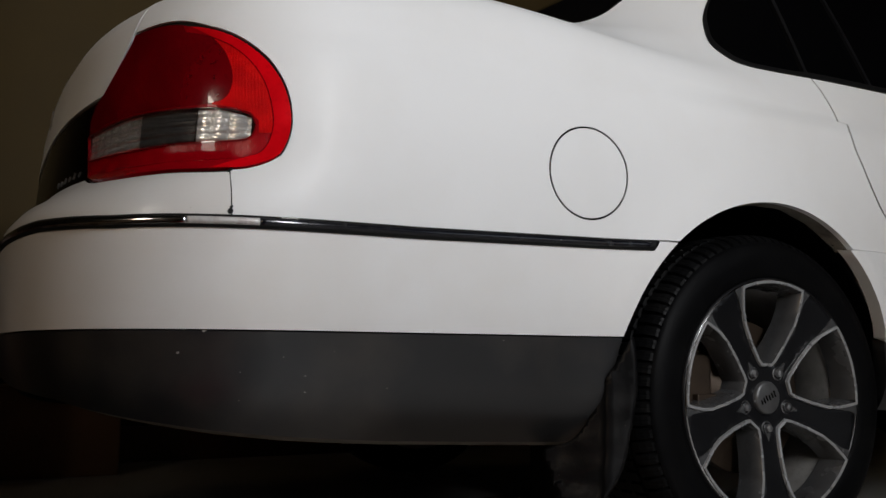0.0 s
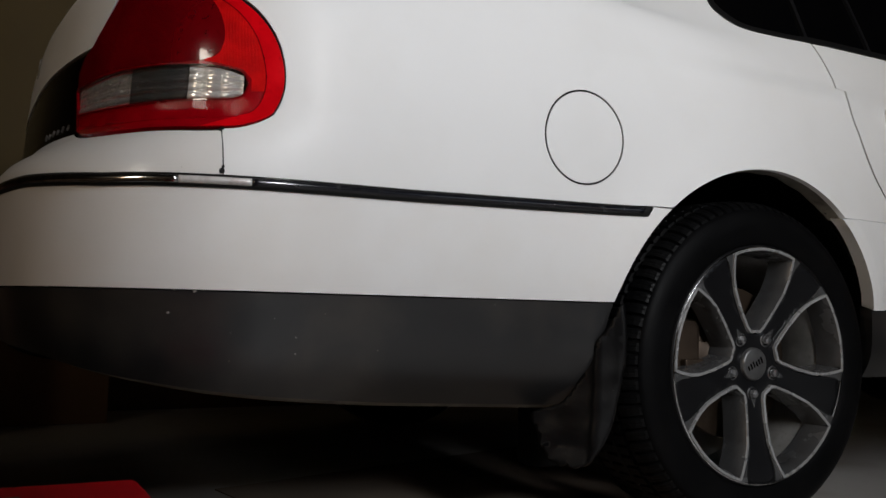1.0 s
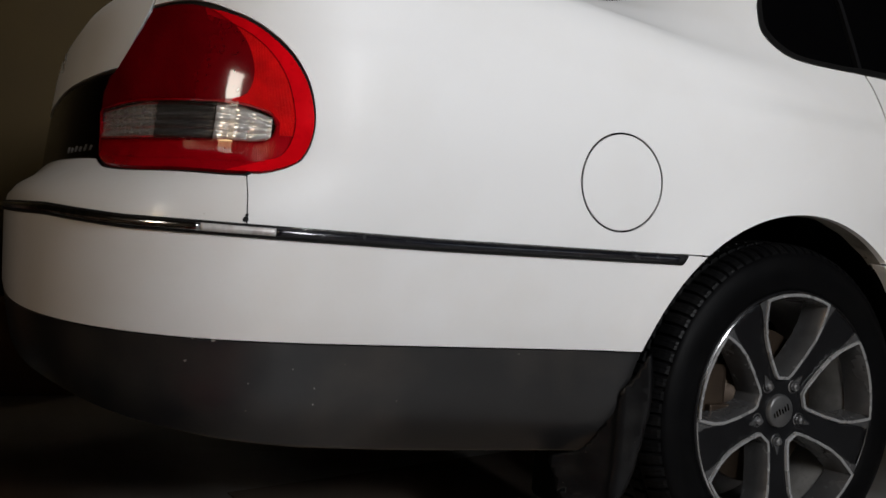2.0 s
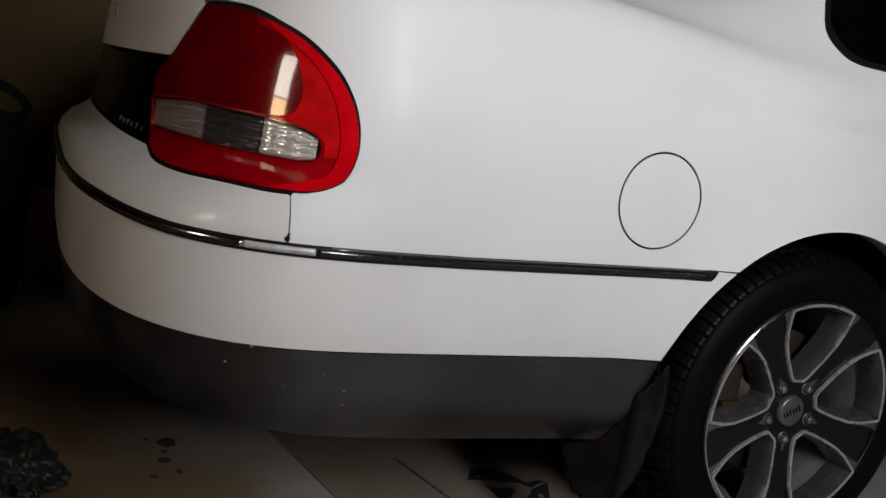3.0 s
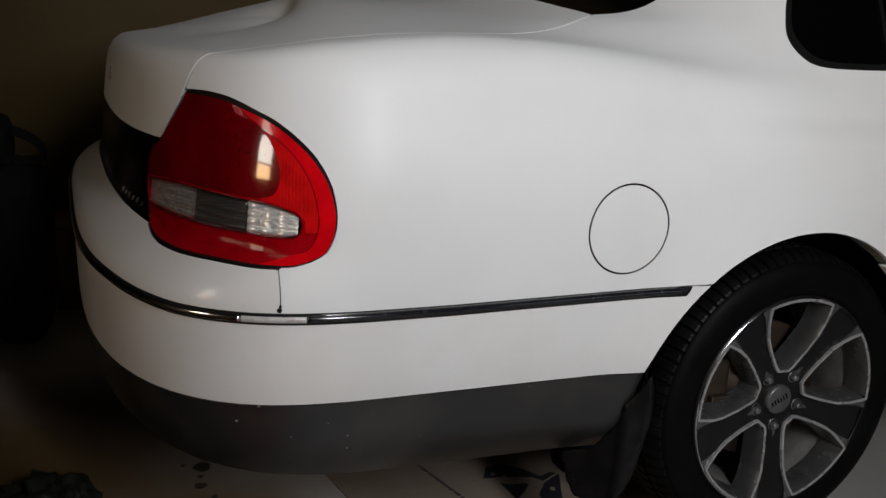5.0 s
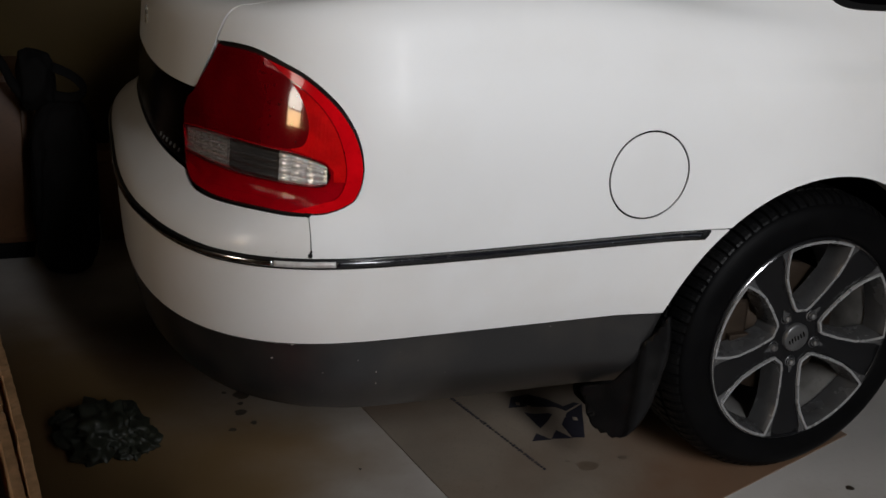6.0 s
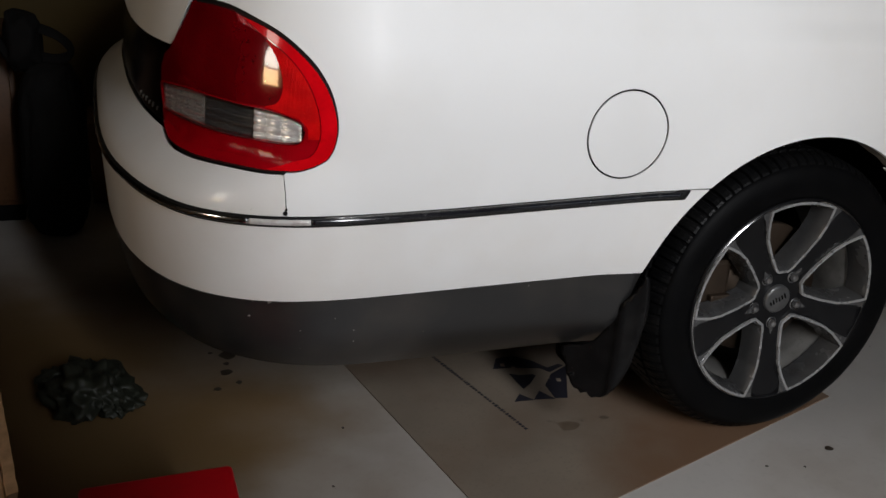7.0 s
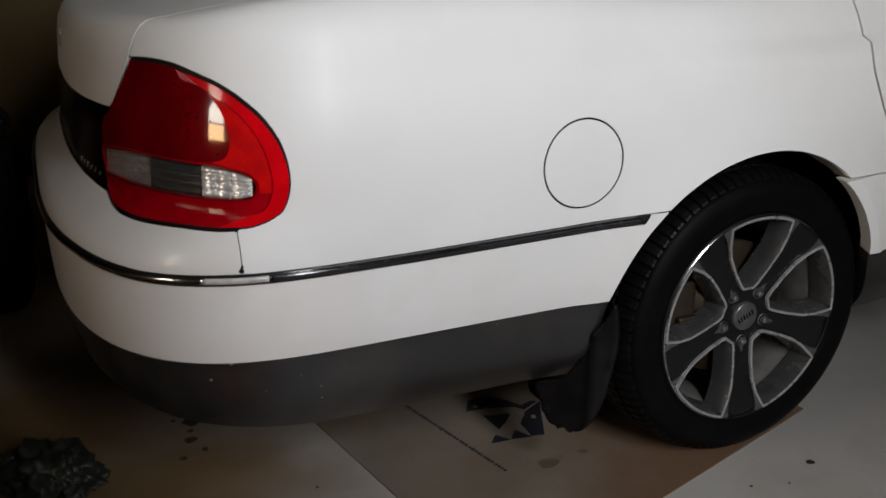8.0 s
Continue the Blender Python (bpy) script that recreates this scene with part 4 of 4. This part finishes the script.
def wheel_meshes():
    """The meshes of one wheel, as (name, mesh, material, label)."""
    made = []
    angles = [17.5 + 72 * k for k in range(5)]
    disc = [(0.229 * math.cos(2 * math.pi * i / 96), 0.229 * math.sin(2 * math.pi * i / 96)) for i in range(96)]
    bm = dished([disc] + [turned(wheel_window(0.0), f) for f in angles], 0.0, 0.030)
    made.append(("spokes", bm, SPOKE, "dark grey five-spoke face", True))
    for f in angles:
        for name, mat, label, cuts, soft in (
                ("window_frame", MACHINED, "machined silver window edge", ((0.0022, -0.0005), (0.0010, -0.0056), (-0.0036, -0.0062), (-0.0046, -0.0050)), False),
                ("window_wall", SIDE_WALL, "silver painted flank of the spokes", ((-0.0046, -0.0050), (-0.0095, 0.006), (-0.0115, 0.022), (-0.0140, 0.046)), True)):
            bm = bmesh.new()
            rows = [[bm.verts.new((x, face_y(math.hypot(x, z)) + deep, z)) for x, z in turned(wheel_window(grow), f)] for grow, deep in cuts]
            for r0, r1 in zip(rows, rows[1:]):
                for i in range(len(r0)):
                    bm.faces.new((r0[i - 1], r0[i], r1[i], r1[i - 1]))
            made.append((name, bm, mat, label, soft))
    for f in angles:       # silver leaf beside each nut
        leaf = curve_through([(0.049, 0.0), (0.053, 0.0085), (0.062, 0.0090), (0.072, 0.0050), (0.084, 0.0), (0.072, -0.0050), (0.062, -0.0090), (0.053, -0.0085), (0.049, 0.0)], 3)[:-1]
        bm = dished([turned(leaf, f + 36)], 0.0022, 0.006, 0.006)
        made.append(("nut_recess", bm, SIDE_WALL, "silver leaf-shaped recess round the nut", False))
    for f in angles:       # bright facets where the spokes meet the rim
        for side in (1, -1):
            fin = [(0.160, 0.0768), (0.196, 0.0825), (0.2125, 0.0835)] + [(0.2275 * math.cos(radians(g)), 0.2275 * math.sin(radians(g))) for g in (21.6, 24.0, 26.5)] + [(0.190, 0.0905)]
            bm = dished([turned([(x, y * side) for x, y in fin], f)], 0.0028, 0.010, 0.010)
            made.append(("spoke_facet", bm, SIDE_WALL, "silver facet at the end of the spoke", False))
    bm = bmesh.new()
    lathe(bm, [(0.228, -0.046), (0.232, -0.056), (0.222, -0.070), (0.214, -0.085), (0.208, -0.14), (0.212, -0.22), (0.236, -0.245), (0.240, -0.25)], 96, axis)
    made.append(("rim", bm, BARREL, "dusty alloy rim barrel", True))
    bm = bmesh.new()
    lathe(bm, [(0.2282, -0.0264), (0.2318, -0.0290)], 96, axis)
    made.append(("rim_edge", bm, CHROME, "polished chamfer of the rim", True))
    bm = bmesh.new()
    lathe(bm, [(0.2270, -0.0300), (0.2285, -0.0285), (0.2314, -0.0275), (0.2335, -0.034), (0.234, -0.046), (0.228, -0.050)], 96, axis)
    made.append(("rim_lip", bm, SPOKE, "dark painted rim lip", True))
    bm = bmesh.new()
    lathe(bm, [(0.0, -0.100), (0.085, -0.100), (0.088, -0.112), (0.150, -0.112), (0.152, -0.116), (0.152, -0.134), (0.0, -0.134)], 72, axis)
    made.append(("brake_disc", bm, ROTOR, "rusty brake disc", True))
    bm = bmesh.new()
    box(bm, -0.175, -0.095, 0.095, 0.155, -0.055, 0.085, 0.012)
    box(bm, -0.150, -0.100, 0.080, 0.096, -0.006, 0.008, 0.003)
    made.append(("caliper", bm, ROTOR, "rusty brake caliper", False))
    bm = bmesh.new()
    lathe(bm, [(0.0, -0.0462), (0.0270, -0.0464), (0.0300, -0.0472), (0.0320, -0.0500), (0.0325, -0.065)], 48, axis)
    made.append(("hub_cap", bm, CAP, "satin silver hub cap", True))
    bm = bmesh.new()
    for k in range(6):
        box(bm, -0.0215 + k * 0.0075, -0.0187 + k * 0.0075, 0.0446, 0.0475, -0.0045 - 0.001 * (k % 2), 0.0045 + 0.0015 * (k % 3), 0.0006)
    bmesh.ops.rotate(bm, verts=bm.verts[:], cent=(0, 0, 0), matrix=Matrix.Rotation(radians(-24), 3, "Y"))
    made.append(("cap_mark", bm, GLOSS_BLACK, "dark raised mark on the cap", False))
    for f in angles:
        g = radians(f + 36)
        bm = bmesh.new()
        m = Matrix.Translation((0.058 * math.cos(g), 0, 0.058 * math.sin(g))) @ axis
        lathe(bm, [(0.0, -0.0420), (0.005, -0.0425), (0.0078, -0.0455), (0.0082, -0.060)], 6, m)
        lathe(bm, [(0.0105, -0.0550), (0.0125, -0.0525), (0.0138, -0.0540)], 20, m)
        made.append(("wheel_nut", bm, STEEL, "steel wheel nut", False))
    bm = bmesh.new()
    prof = [(0.2310, -0.046), (0.2325, -0.0335), (0.2385, -0.0300), (0.2500, -0.0280), (0.2680, -0.0255), (0.2840, -0.0265), (0.2960, -0.0320), (0.3030, -0.0365), (0.3035, -0.0380), (0.3080, -0.0410), (0.3150, -0.0500),
            (0.3200, -0.0620), (0.3225, -0.0790), (0.3165, -0.0805), (0.3165, -0.0885), (0.3235, -0.0900), (0.3245, -0.1150), (0.3250, -0.1165), (0.3250, -0.1260), (0.3248, -0.1275), (0.3248, -0.1560), (0.3250, -0.1575),
            (0.3250, -0.1670), (0.3245, -0.1685), (0.3235, -0.1940), (0.3165, -0.1955), (0.3165, -0.2035), (0.3225, -0.2050), (0.3190, -0.2250), (0.3080, -0.2420), (0.2840, -0.2560), (0.2530, -0.2520), (0.2360, -0.2450)]

    def cut(i, k):
        g = i % 9
        if k <= 4 and g in (0, 1):
            return 0.0060
        if 1 <= k <= 3 and g == 5:
            return 0.0007
        if (7 <= k <= 8 or 11 <= k <= 12 or 15 <= k <= 16) and g in (4, 5):
            return 0.0045
        return 0.0
    lathe(bm, prof[8:30], 756, axis, jag=cut)
    made.append(("tread", bm, TREAD, "worn tread with lateral grooves", False))
    bm = bmesh.new()
    lathe(bm, prof[:9], 144, axis)
    lathe(bm, prof[29:], 144, axis)
    made.append(("tyre", bm, RUBBER, "black tyre sidewall", True))
    return made


meshes = []
for name, bm, mat, label, smooth_on in wheel_meshes():
    bmesh.ops.recalc_face_normals(bm, faces=bm.faces[:])
    me = bpy.data.meshes.new(name)
    bm.to_mesh(me)
    bm.free()
    me.materials.append(mat)
    if smooth_on:
        me.shade_smooth()
    meshes.append((name, me, label))
for x, left in ((WHEEL_X, False), (WHEEL_X, True), (2.792, False), (2.792, True)):
    m = Matrix.Translation((x, 2 * YC if left else 0.0, WHEEL_Z)) @ (Matrix.Rotation(math.pi, 4, "Z") if left else Matrix.Identity(4))
    wheel = None
    for name, me, label in sorted(meshes, key=lambda q: q[0] != "rim"):
        ob = new("wheel" if wheel is None else name, me)
        ob["label"] = "five-spoke alloy wheel in grey and silver" if wheel is None else label
        if wheel is None:
            wheel, ob.parent, ob.matrix_basis = ob, car, m
        else:
            ob.parent = wheel

# wheel housings
for x, left in ((ARCH_X, False), (ARCH_X, True), (2.755, False), (2.755, True)):
    bm = bmesh.new()
    rows = []
    for i in range(41):
        f = radians(6 + 176 * i / 40)
        rows.append([bm.verts.new((x + 0.05 * (k > 1) + r * math.cos(f), 2 * YC - y if left else y, 0.325 + r * math.sin(f))) for k, (r, y) in enumerate(((0.378, 0.050), (0.395, 0.07), (0.400, 0.20), (0.395, 0.36), (0.20, 0.37)))])
    for r0, r1 in zip(rows, rows[1:]):
        for k in range(4):
            bm.faces.new((r0[k], r0[k + 1], r1[k + 1], r1[k]))
    part("wheel_housing", bm, GAP, car, "black wheel housing")

# floor pan
bm = bmesh.new()
box(bm, -1.05, 3.45, 0.38, 2 * YC - 0.38, 0.30, 0.36, 0.01)
box(bm, 0.45, 2.25, 0.09, 2 * YC - 0.09, 0.29, 0.35, 0.01)
box(bm, -1.12, -0.50, 0.16, 2 * YC - 0.16, 0.34, 0.40, 0.02)
# added blocks by the wheel that stop light passing through the arch
box(bm, -0.40, -0.27, 0.225, 0.30, 0.115, 0.40, 0.015)
box(bm, 0.27, 0.40, 0.225, 0.30, 0.16, 0.40, 0.015)
part("floor_pan", bm, GAP, car, "black underside")


# ---- mudflap ----
def mudflap():
    outline_yz = curve_through([(-0.004, 0.436), (-0.004, 0.370), (0.006, 0.270), (0.014, 0.200), (0.028, 0.158), (0.060, 0.153), (0.092, 0.162), (0.108, 0.205), (0.116, 0.240), (0.072, 0.264), (0.034, 0.338), (0.012, 0.395)], 6)[:-1]
    co, tri, rings = sheet([outline_yz], 0.006)
    bm = bmesh.new()

    def where(y, z, d):
        rag = 0.0
        if z < 0.185:
            rag = 0.010 * noise.noise((y * 90, z * 20, 1.0)) + 0.006 * noise.noise((y * 300, 0, 5.0))
        x = -0.388 - 0.93 * y + 0.010 * math.sin((0.436 - z) * 11) - 0.006 * math.sin(y * 45)
        x += 0.004 * noise.noise((y * 25, z * 25, 9.0)) + 0.05 * max(0.0, 0.012 - y)
        x -= 0.011 * math.exp(-((y - 0.022) / 0.008) ** 2) * min(1.0, max(0.0, (0.42 - z) / 0.05))
        return Vector((x + d, y, z + rag))
    front = [bm.verts.new(where(y, z, 0.0)) for y, z in co]
    back = [bm.verts.new(where(y, z, 0.007)) for y, z in co]
    for t in tri:
        bm.faces.new([front[i] for i in t])
        bm.faces.new([back[i] for i in t[::-1]])
    for ring in rings:
        for i, j in zip(ring, ring[1:] + ring[:1]):
            bm.faces.new((front[i], front[j], back[j], back[i]))
    return part("mudflap", bm, FLAP, car, "scuffed black rubber mudflap with a ragged lower edge")


mudflap()


# ---- on the floor ----
def floor_sheet(name, loop, z, mat, label, category, thick=0.003, step=0.05, m=None):
    co, tri, rings = sheet([loop], step)
    bm = bmesh.new()
    top = [bm.verts.new((x, y, z)) for x, y in co]
    for t in tri:
        bm.faces.new([top[i] for i in t])
    ring = rings[0]
    low = {i: bm.verts.new((co[i][0], co[i][1], z - thick)) for i in ring}
    for i, j in zip(ring, ring[1:] + ring[:1]):
        bm.faces.new((top[i], top[j], low[j], low[i]))
    return link(name, bm, mat, smooth=False)


E1, E2, C0 = Vector((-0.169, 0.9856)), Vector((0.960, 0.280)), Vector((-0.700, -0.169))
corner = lambda s, t: tuple(C0 + E2 * s + E1 * t)
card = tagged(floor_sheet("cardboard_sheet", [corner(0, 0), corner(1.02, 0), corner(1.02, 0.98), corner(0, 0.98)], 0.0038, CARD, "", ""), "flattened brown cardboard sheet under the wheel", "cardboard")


def print_on(name, loop, label):
    ob = floor_sheet(name, loop, 0.0046, INK, "", "", 0.0007, 0.03)
    ob.parent = card
    ob["label"] = label
    return ob


def drop(name, x, y, rx, ry, seed, z, mat, label, parent=None):
    rnd = random.Random(seed)
    ph = rnd.random() * 6
    loop = [(x + rx * (1 + 0.12 * math.sin(3 * f + ph) + 0.07 * math.sin(5 * f + 2 * ph)) * math.cos(f), y + ry * (1 + 0.10 * math.sin(2 * f + ph)) * math.sin(f)) for f in (2 * math.pi * i / 28 for i in range(28))]
    ob = floor_sheet(name, loop, z, mat, "", "", 0.0006, 0.03)
    if parent:
        ob.parent = parent
        ob["label"] = label
    else:
        tagged(ob, label, "stain")
    return ob


# dark printed emblem in four blocks, and a line of small print
for loop in ([(-0.476, 0.455), (-0.447, 0.504), (-0.398, 0.506), (-0.362, 0.470), (-0.339, 0.426), (-0.304, 0.437), (-0.293, 0.428), (-0.343, 0.403), (-0.359, 0.428), (-0.429, 0.450)],
             [(-0.447, 0.422), (-0.425, 0.409), (-0.379, 0.403), (-0.412, 0.368), (-0.443, 0.344)],
             [(-0.345, 0.394), (-0.287, 0.424), (-0.358, 0.279), (-0.388, 0.286), (-0.384, 0.347)],
             [(-0.488, 0.296), (-0.463, 0.325), (-0.440, 0.291)],
             [(-0.439, 0.293), (-0.410, 0.326), (-0.389, 0.283)]):
    print_on("printed_mark", loop, "dark navy printed shape")
for k in range(7):
    x, y = -0.452 + 0.021 * k, 0.462 - 0.021 * k
    ob = floor_sheet("pale_bar", [(x, y), (x + 0.010, y - 0.004), (x + 0.014, y + 0.010), (x + 0.004, y + 0.013)], 0.0053, CARD, "", "", 0.0006, 0.03)
    ob.parent = card
    ob["label"] = "pale unreadable letter in the print"
u0, u1 = Vector((-0.605, 0.575)), Vector((-0.511, 0.178))
along = (u1 - u0)
side = Vector((along.y, -along.x)).normalized()
rnd = random.Random(11)
t = 0.0
while t < 0.985:
    w = rnd.uniform(0.010, 0.020)
    a, b, h = u0 + along * t, u0 + along * min(1, t + w), rnd.uniform(0.006, 0.010)
    print_on("print_bar", [tuple(a - side * h * 0.5), tuple(b - side * h * 0.5), tuple(b + side * h * 0.5), tuple(a + side * h * 0.5)], "small dark print")
    t += w + rnd.choice((0.008, 0.009, 0.010, 0.016))
drop("oil_stain", -0.414, 0.168, 0.024, 0.021, 3, 0.0045, OIL, "round oil stain", card)
drop("oil_stain", -0.318, 0.177, 0.011, 0.009, 4, 0.0045, OIL, "small oil stain", card)
drop("oil_stain", -0.447, 0.198, 0.006, 0.005, 5, 0.0045, OIL, "small oil stain", card)
drop("oil_stain", -0.372, 0.180, 0.005, 0.004, 6, 0.0045, OIL, "small oil stain", card)
for k, (x, y, rx, ry) in enumerate(((-1.094, 0.700, 0.020, 0.022), (-1.110, 0.612, 0.014, 0.014), (-1.104, 0.655, 0.007, 0.007), (-1.087, 0.556, 0.007, 0.008), (-1.139, 0.537, 0.009, 0.007), (-1.135, 0.72, 0.006, 0.006), (0.114, -0.067, 0.010, 0.008), (-0.07, -0.085, 0.004, 0.003), (0.01, -0.11, 0.003, 0.003), (-0.90, 0.30, 0.003, 0.004), (-0.97, 0.10, 0.003, 0.003))):
    drop("oil_drop", x, y, rx, ry, 20 + k, 0.0009, OIL_DARK, "dark oil drop on the concrete")


# ---- loose things ----
def crumpled_bag():
    top = tagged(new("crumpled_plastic_bag"), "crumpled grey-green plastic bag on the floor", "bag")

    def lump(name, centre, size, seed, label=""):
        bm = bmesh.new()
        bmesh.ops.create_icosphere(bm, subdivisions=5, radius=1.0)
        for v in bm.verts:
            d = v.co.normalized()
            lobe = 0.40 * noise.noise(d * 1.6 + Vector((3 + seed, 1, 7))) + 0.24 * noise.noise(d * 3.4 + Vector((1, 5 + seed, 2)))
            fold = 0.34 * (0.5 - abs(noise.noise(Vector((d.x * 3.4 + d.y * 2.6 + seed, d.y * 1.5 - d.x, d.z * 2.6))))) + 0.10 * (0.4 - abs(noise.noise(d * 6.0 + Vector((seed, 2, 2))))) + 0.012 * noise.noise(d * 15)
            r = 0.92 + lobe + fold
            v.co = Vector((centre[0] + d.x * r * size[0], centre[1] + d.y * r * size[1], max(0.0, centre[2] + d.z * r * size[2])))
        return part(name, bm, BAG, top, label)
    lump("body", (0.0, 0.0, 0.040), (0.078, 0.100, 0.050), 0.0)
    lump("gathered_neck", (-0.055, 0.060, 0.032), (0.050, 0.042, 0.032), 4.0, "bunched neck of the bag")
    lump("loose_flap", (0.062, -0.030, 0.020), (0.046, 0.062, 0.022), 9.0, "flattened loose end of the bag")
    top.location = (-1.415, 0.545, 0.0)
    return top


crumpled_bag()


def red_box():
    top = tagged(new("red_storage_box"), "red plastic storage box with a flat lid on the floor", "box")
    bm = bmesh.new()
    box(bm, -1.410, -1.195, -0.480, -0.075, 0.0, 0.185, 0.012)
    part("body", bm, RED_PLASTIC, top)
    bm = bmesh.new()
    box(bm, -1.420, -1.183, -0.490, -0.063, 0.185, 0.203, 0.008)
    lid = part("lid", bm, RED_PLASTIC, top)
    # pale red raised streak along the lid
    bm = bmesh.new()
    box(bm, -1.250, -1.230, -0.40, -0.26, 0.2025, 0.2045, 0.001)
    part("rib", bm, material("pale_red_streak", (0.5, 0.05, 0.07), 0.45), lid, "pale raised streak on the lid")
    bm = bmesh.new()
    lathe(bm, [(0.0, 0.238), (0.008, 0.237), (0.013, 0.230), (0.014, 0.218), (0.009, 0.210), (0.009, 0.2032)], 24, Matrix.Translation((-1.335, -0.30, 0)))
    part("knob", bm, material("pale_knob", (0.30, 0.20, 0.17), 0.45), lid, "pale round knob")
    return top


red_box()


def open_carton():
    top = tagged(new("open_carton"), "open brown corrugated cardboard box with torn flaps", "box")
    x0, x1, y0, y1, h = -0.50, 0.0, -1.25, 0.0, 0.40
    for name, args in (("side_wall", (x1 - 0.006, x1, y0, y1)), ("side_wall", (x0, x0 + 0.006, y0, y1)), ("end_wall", (x0, x1, y0, y0 + 0.006)), ("end_wall", (x0, x1, y1 - 0.006, y1))):
        bm = bmesh.new()
        box(bm, *args, 0.0, h)
        part(name, bm, CARD, top, smooth=False)
    bm = bmesh.new()
    box(bm, x0, x1, y0, y1, 0.0, 0.006)
    part("base", bm, CARD, top, smooth=False)
    # folded flap of two layers standing on the near wall
    for k, (dx, lift) in enumerate(((0.0, 0.0), (-0.016, -0.004), (-0.062, -0.012))):
        bm = bmesh.new()
        n = 150
        rows = []
        for i in range(n + 1):
            t = i / n
            y = y0 + 0.01 + (y1 - y0 - 0.02) * t
            fray = noise.noise((y * 130, k * 3.0, 4))
            wob = 0.004 * noise.noise((y * 18, k * 7.0, 0)) + 0.0035 * fray
            ht = 0.055 + lift + wob
            xx = x1 + dx - (0.034 * smooth(0.40, 0.85, t) if k else 0.0) + 0.012 + 0.0025 * math.sin(t * 7 + 2 * k) + 0.0014 * fray + 0.0012 * noise.noise((y * 45, k * 5.0, 9))
            rows.append([bm.verts.new(p) for p in ((x1 + dx * 0.4 - 0.014, y, h - 0.02), (xx - 0.012, y, h + ht), (xx, y, h + ht + 0.001), (x1 + dx * 0.4 - 0.002, y, h - 0.02))])
        for r0, r1 in zip(rows, rows[1:]):
            for j in range(4):
                bm.faces.new((r0[j], r0[(j + 1) % 4], r1[(j + 1) % 4], r1[j]))
        bm.faces.new(rows[0])
        bm.faces.new(rows[-1])
        part("flap", bm, CARD_RAW, top, "torn corrugated flap", smooth=False)
    top.matrix_world = pose(-1.668, 0.80, 0.0, 0, 0, 9.3)
    return top


open_carton()


def tube(bm, points, rx, rz, seed=0.0):
    """A strap of oval section along the points."""
    rows = []
    for p in curve_through(points, 6):
        k = 1 + 0.25 * noise.noise((p[0] * 30, p[2] * 30, seed))
        rows.append([bm.verts.new((p[0] + rx * k * math.cos(f), p[1] + 0.010 * math.sin(f), p[2] + rz * k * math.sin(f))) for f in (2 * math.pi * i / 10 for i in range(10))])
    for r0, r1 in zip(rows, rows[1:]):
        for k in range(10):
            bm.faces.new((r0[k], r0[(k + 1) % 10], r1[(k + 1) % 10], r1[k]))
    bm.faces.new(rows[0])
    bm.faces.new(rows[-1])


def tool_bag():
    top = tagged(new("tool_bag"), "black fabric bag with a loop handle against the wall", "bag")
    bm = bmesh.new()
    bmesh.ops.create_icosphere(bm, subdivisions=5, radius=1.0)
    sq = lambda c: math.copysign(abs(c) ** 0.6, c)
    for v in bm.verts:
        d = v.co.copy()
        r = 1 + 0.13 * noise.noise(d * 2.3 + Vector((4, 2, 9))) + 0.07 * noise.noise(d * 6.0)
        z = 0.285 + sq(d.z) * 0.285
        v.co = Vector((-1.495 + 0.03 * (z - 0.3) + sq(d.x) * 0.098 * r, 1.685 + sq(d.y) * 0.085 * r, max(0.0, z)))
    part("body", bm, FABRIC, top)
    bm = bmesh.new()
    bmesh.ops.create_icosphere(bm, subdivisions=4, radius=1.0)
    for v in bm.verts:
        d = v.co.copy()
        r = 1 + 0.22 * noise.noise(d * 2.0 + Vector((1, 8, 3)))
        v.co = Vector((-1.553 + sq(d.x) * 0.052 * r, 1.69 + d.y * 0.06 * r, 0.625 + sq(d.z) * 0.088 * r))
    part("top_flap", bm, FABRIC, top)
    bm = bmesh.new()
    tube(bm, [(-1.545, 1.67, 0.680), (-1.500, 1.66, 0.668), (-1.450, 1.655, 0.645), (-1.420, 1.65, 0.612), (-1.430, 1.65, 0.585), (-1.470, 1.655, 0.578), (-1.530, 1.67, 0.590)], 0.012, 0.013)
    part("handle", bm, FABRIC, top, "stiff loop handle")
    bm = bmesh.new()
    tube(bm, [(-1.690, 1.66, 0.760), (-1.645, 1.66, 0.690), (-1.615, 1.66, 0.620), (-1.575, 1.67, 0.550)], 0.014, 0.012, 5.0)
    part("strap", bm, FABRIC, top, "thin shoulder strap")
    return top


tool_bag()


def cabinet():
    top = tagged(new("low_cabinet"), "brown wooden cabinet in the shade by the wall", "cabinet")
    bm = bmesh.new()
    box(bm, -2.20, -1.60, 1.83, 2.28, 0.06, 0.62, 0.006)
    part("body", bm, WOOD, top)
    bm = bmesh.new()
    box(bm, -2.18, -1.62, 1.85, 2.27, 0.0, 0.06)
    part("plinth", bm, BLACK, top)
    bm = bmesh.new()
    box(bm, -2.18, -1.615, 1.814, 1.83, 0.08, 0.60, 0.004)
    part("door", bm, WOOD, top)
    return top


cabinet()


def shipping_box():
    top = tagged(new("cardboard_box"), "closed brown cardboard box beyond the car", "box")
    bm = bmesh.new()
    box(bm, -1.40, -0.93, 1.98, 2.28, 0.0, 0.29, 0.004)
    part("body", bm, CARD_OLD, top, smooth=False)
    for y0, y1 in ((1.984, 2.128), (2.132, 2.276)):
        bm = bmesh.new()
        box(bm, -1.397, -0.933, y0, y1, 0.2905, 0.2945, 0.001)
        part("flap", bm, CARD_OLD, top, smooth=False)
    return top


shipping_box()
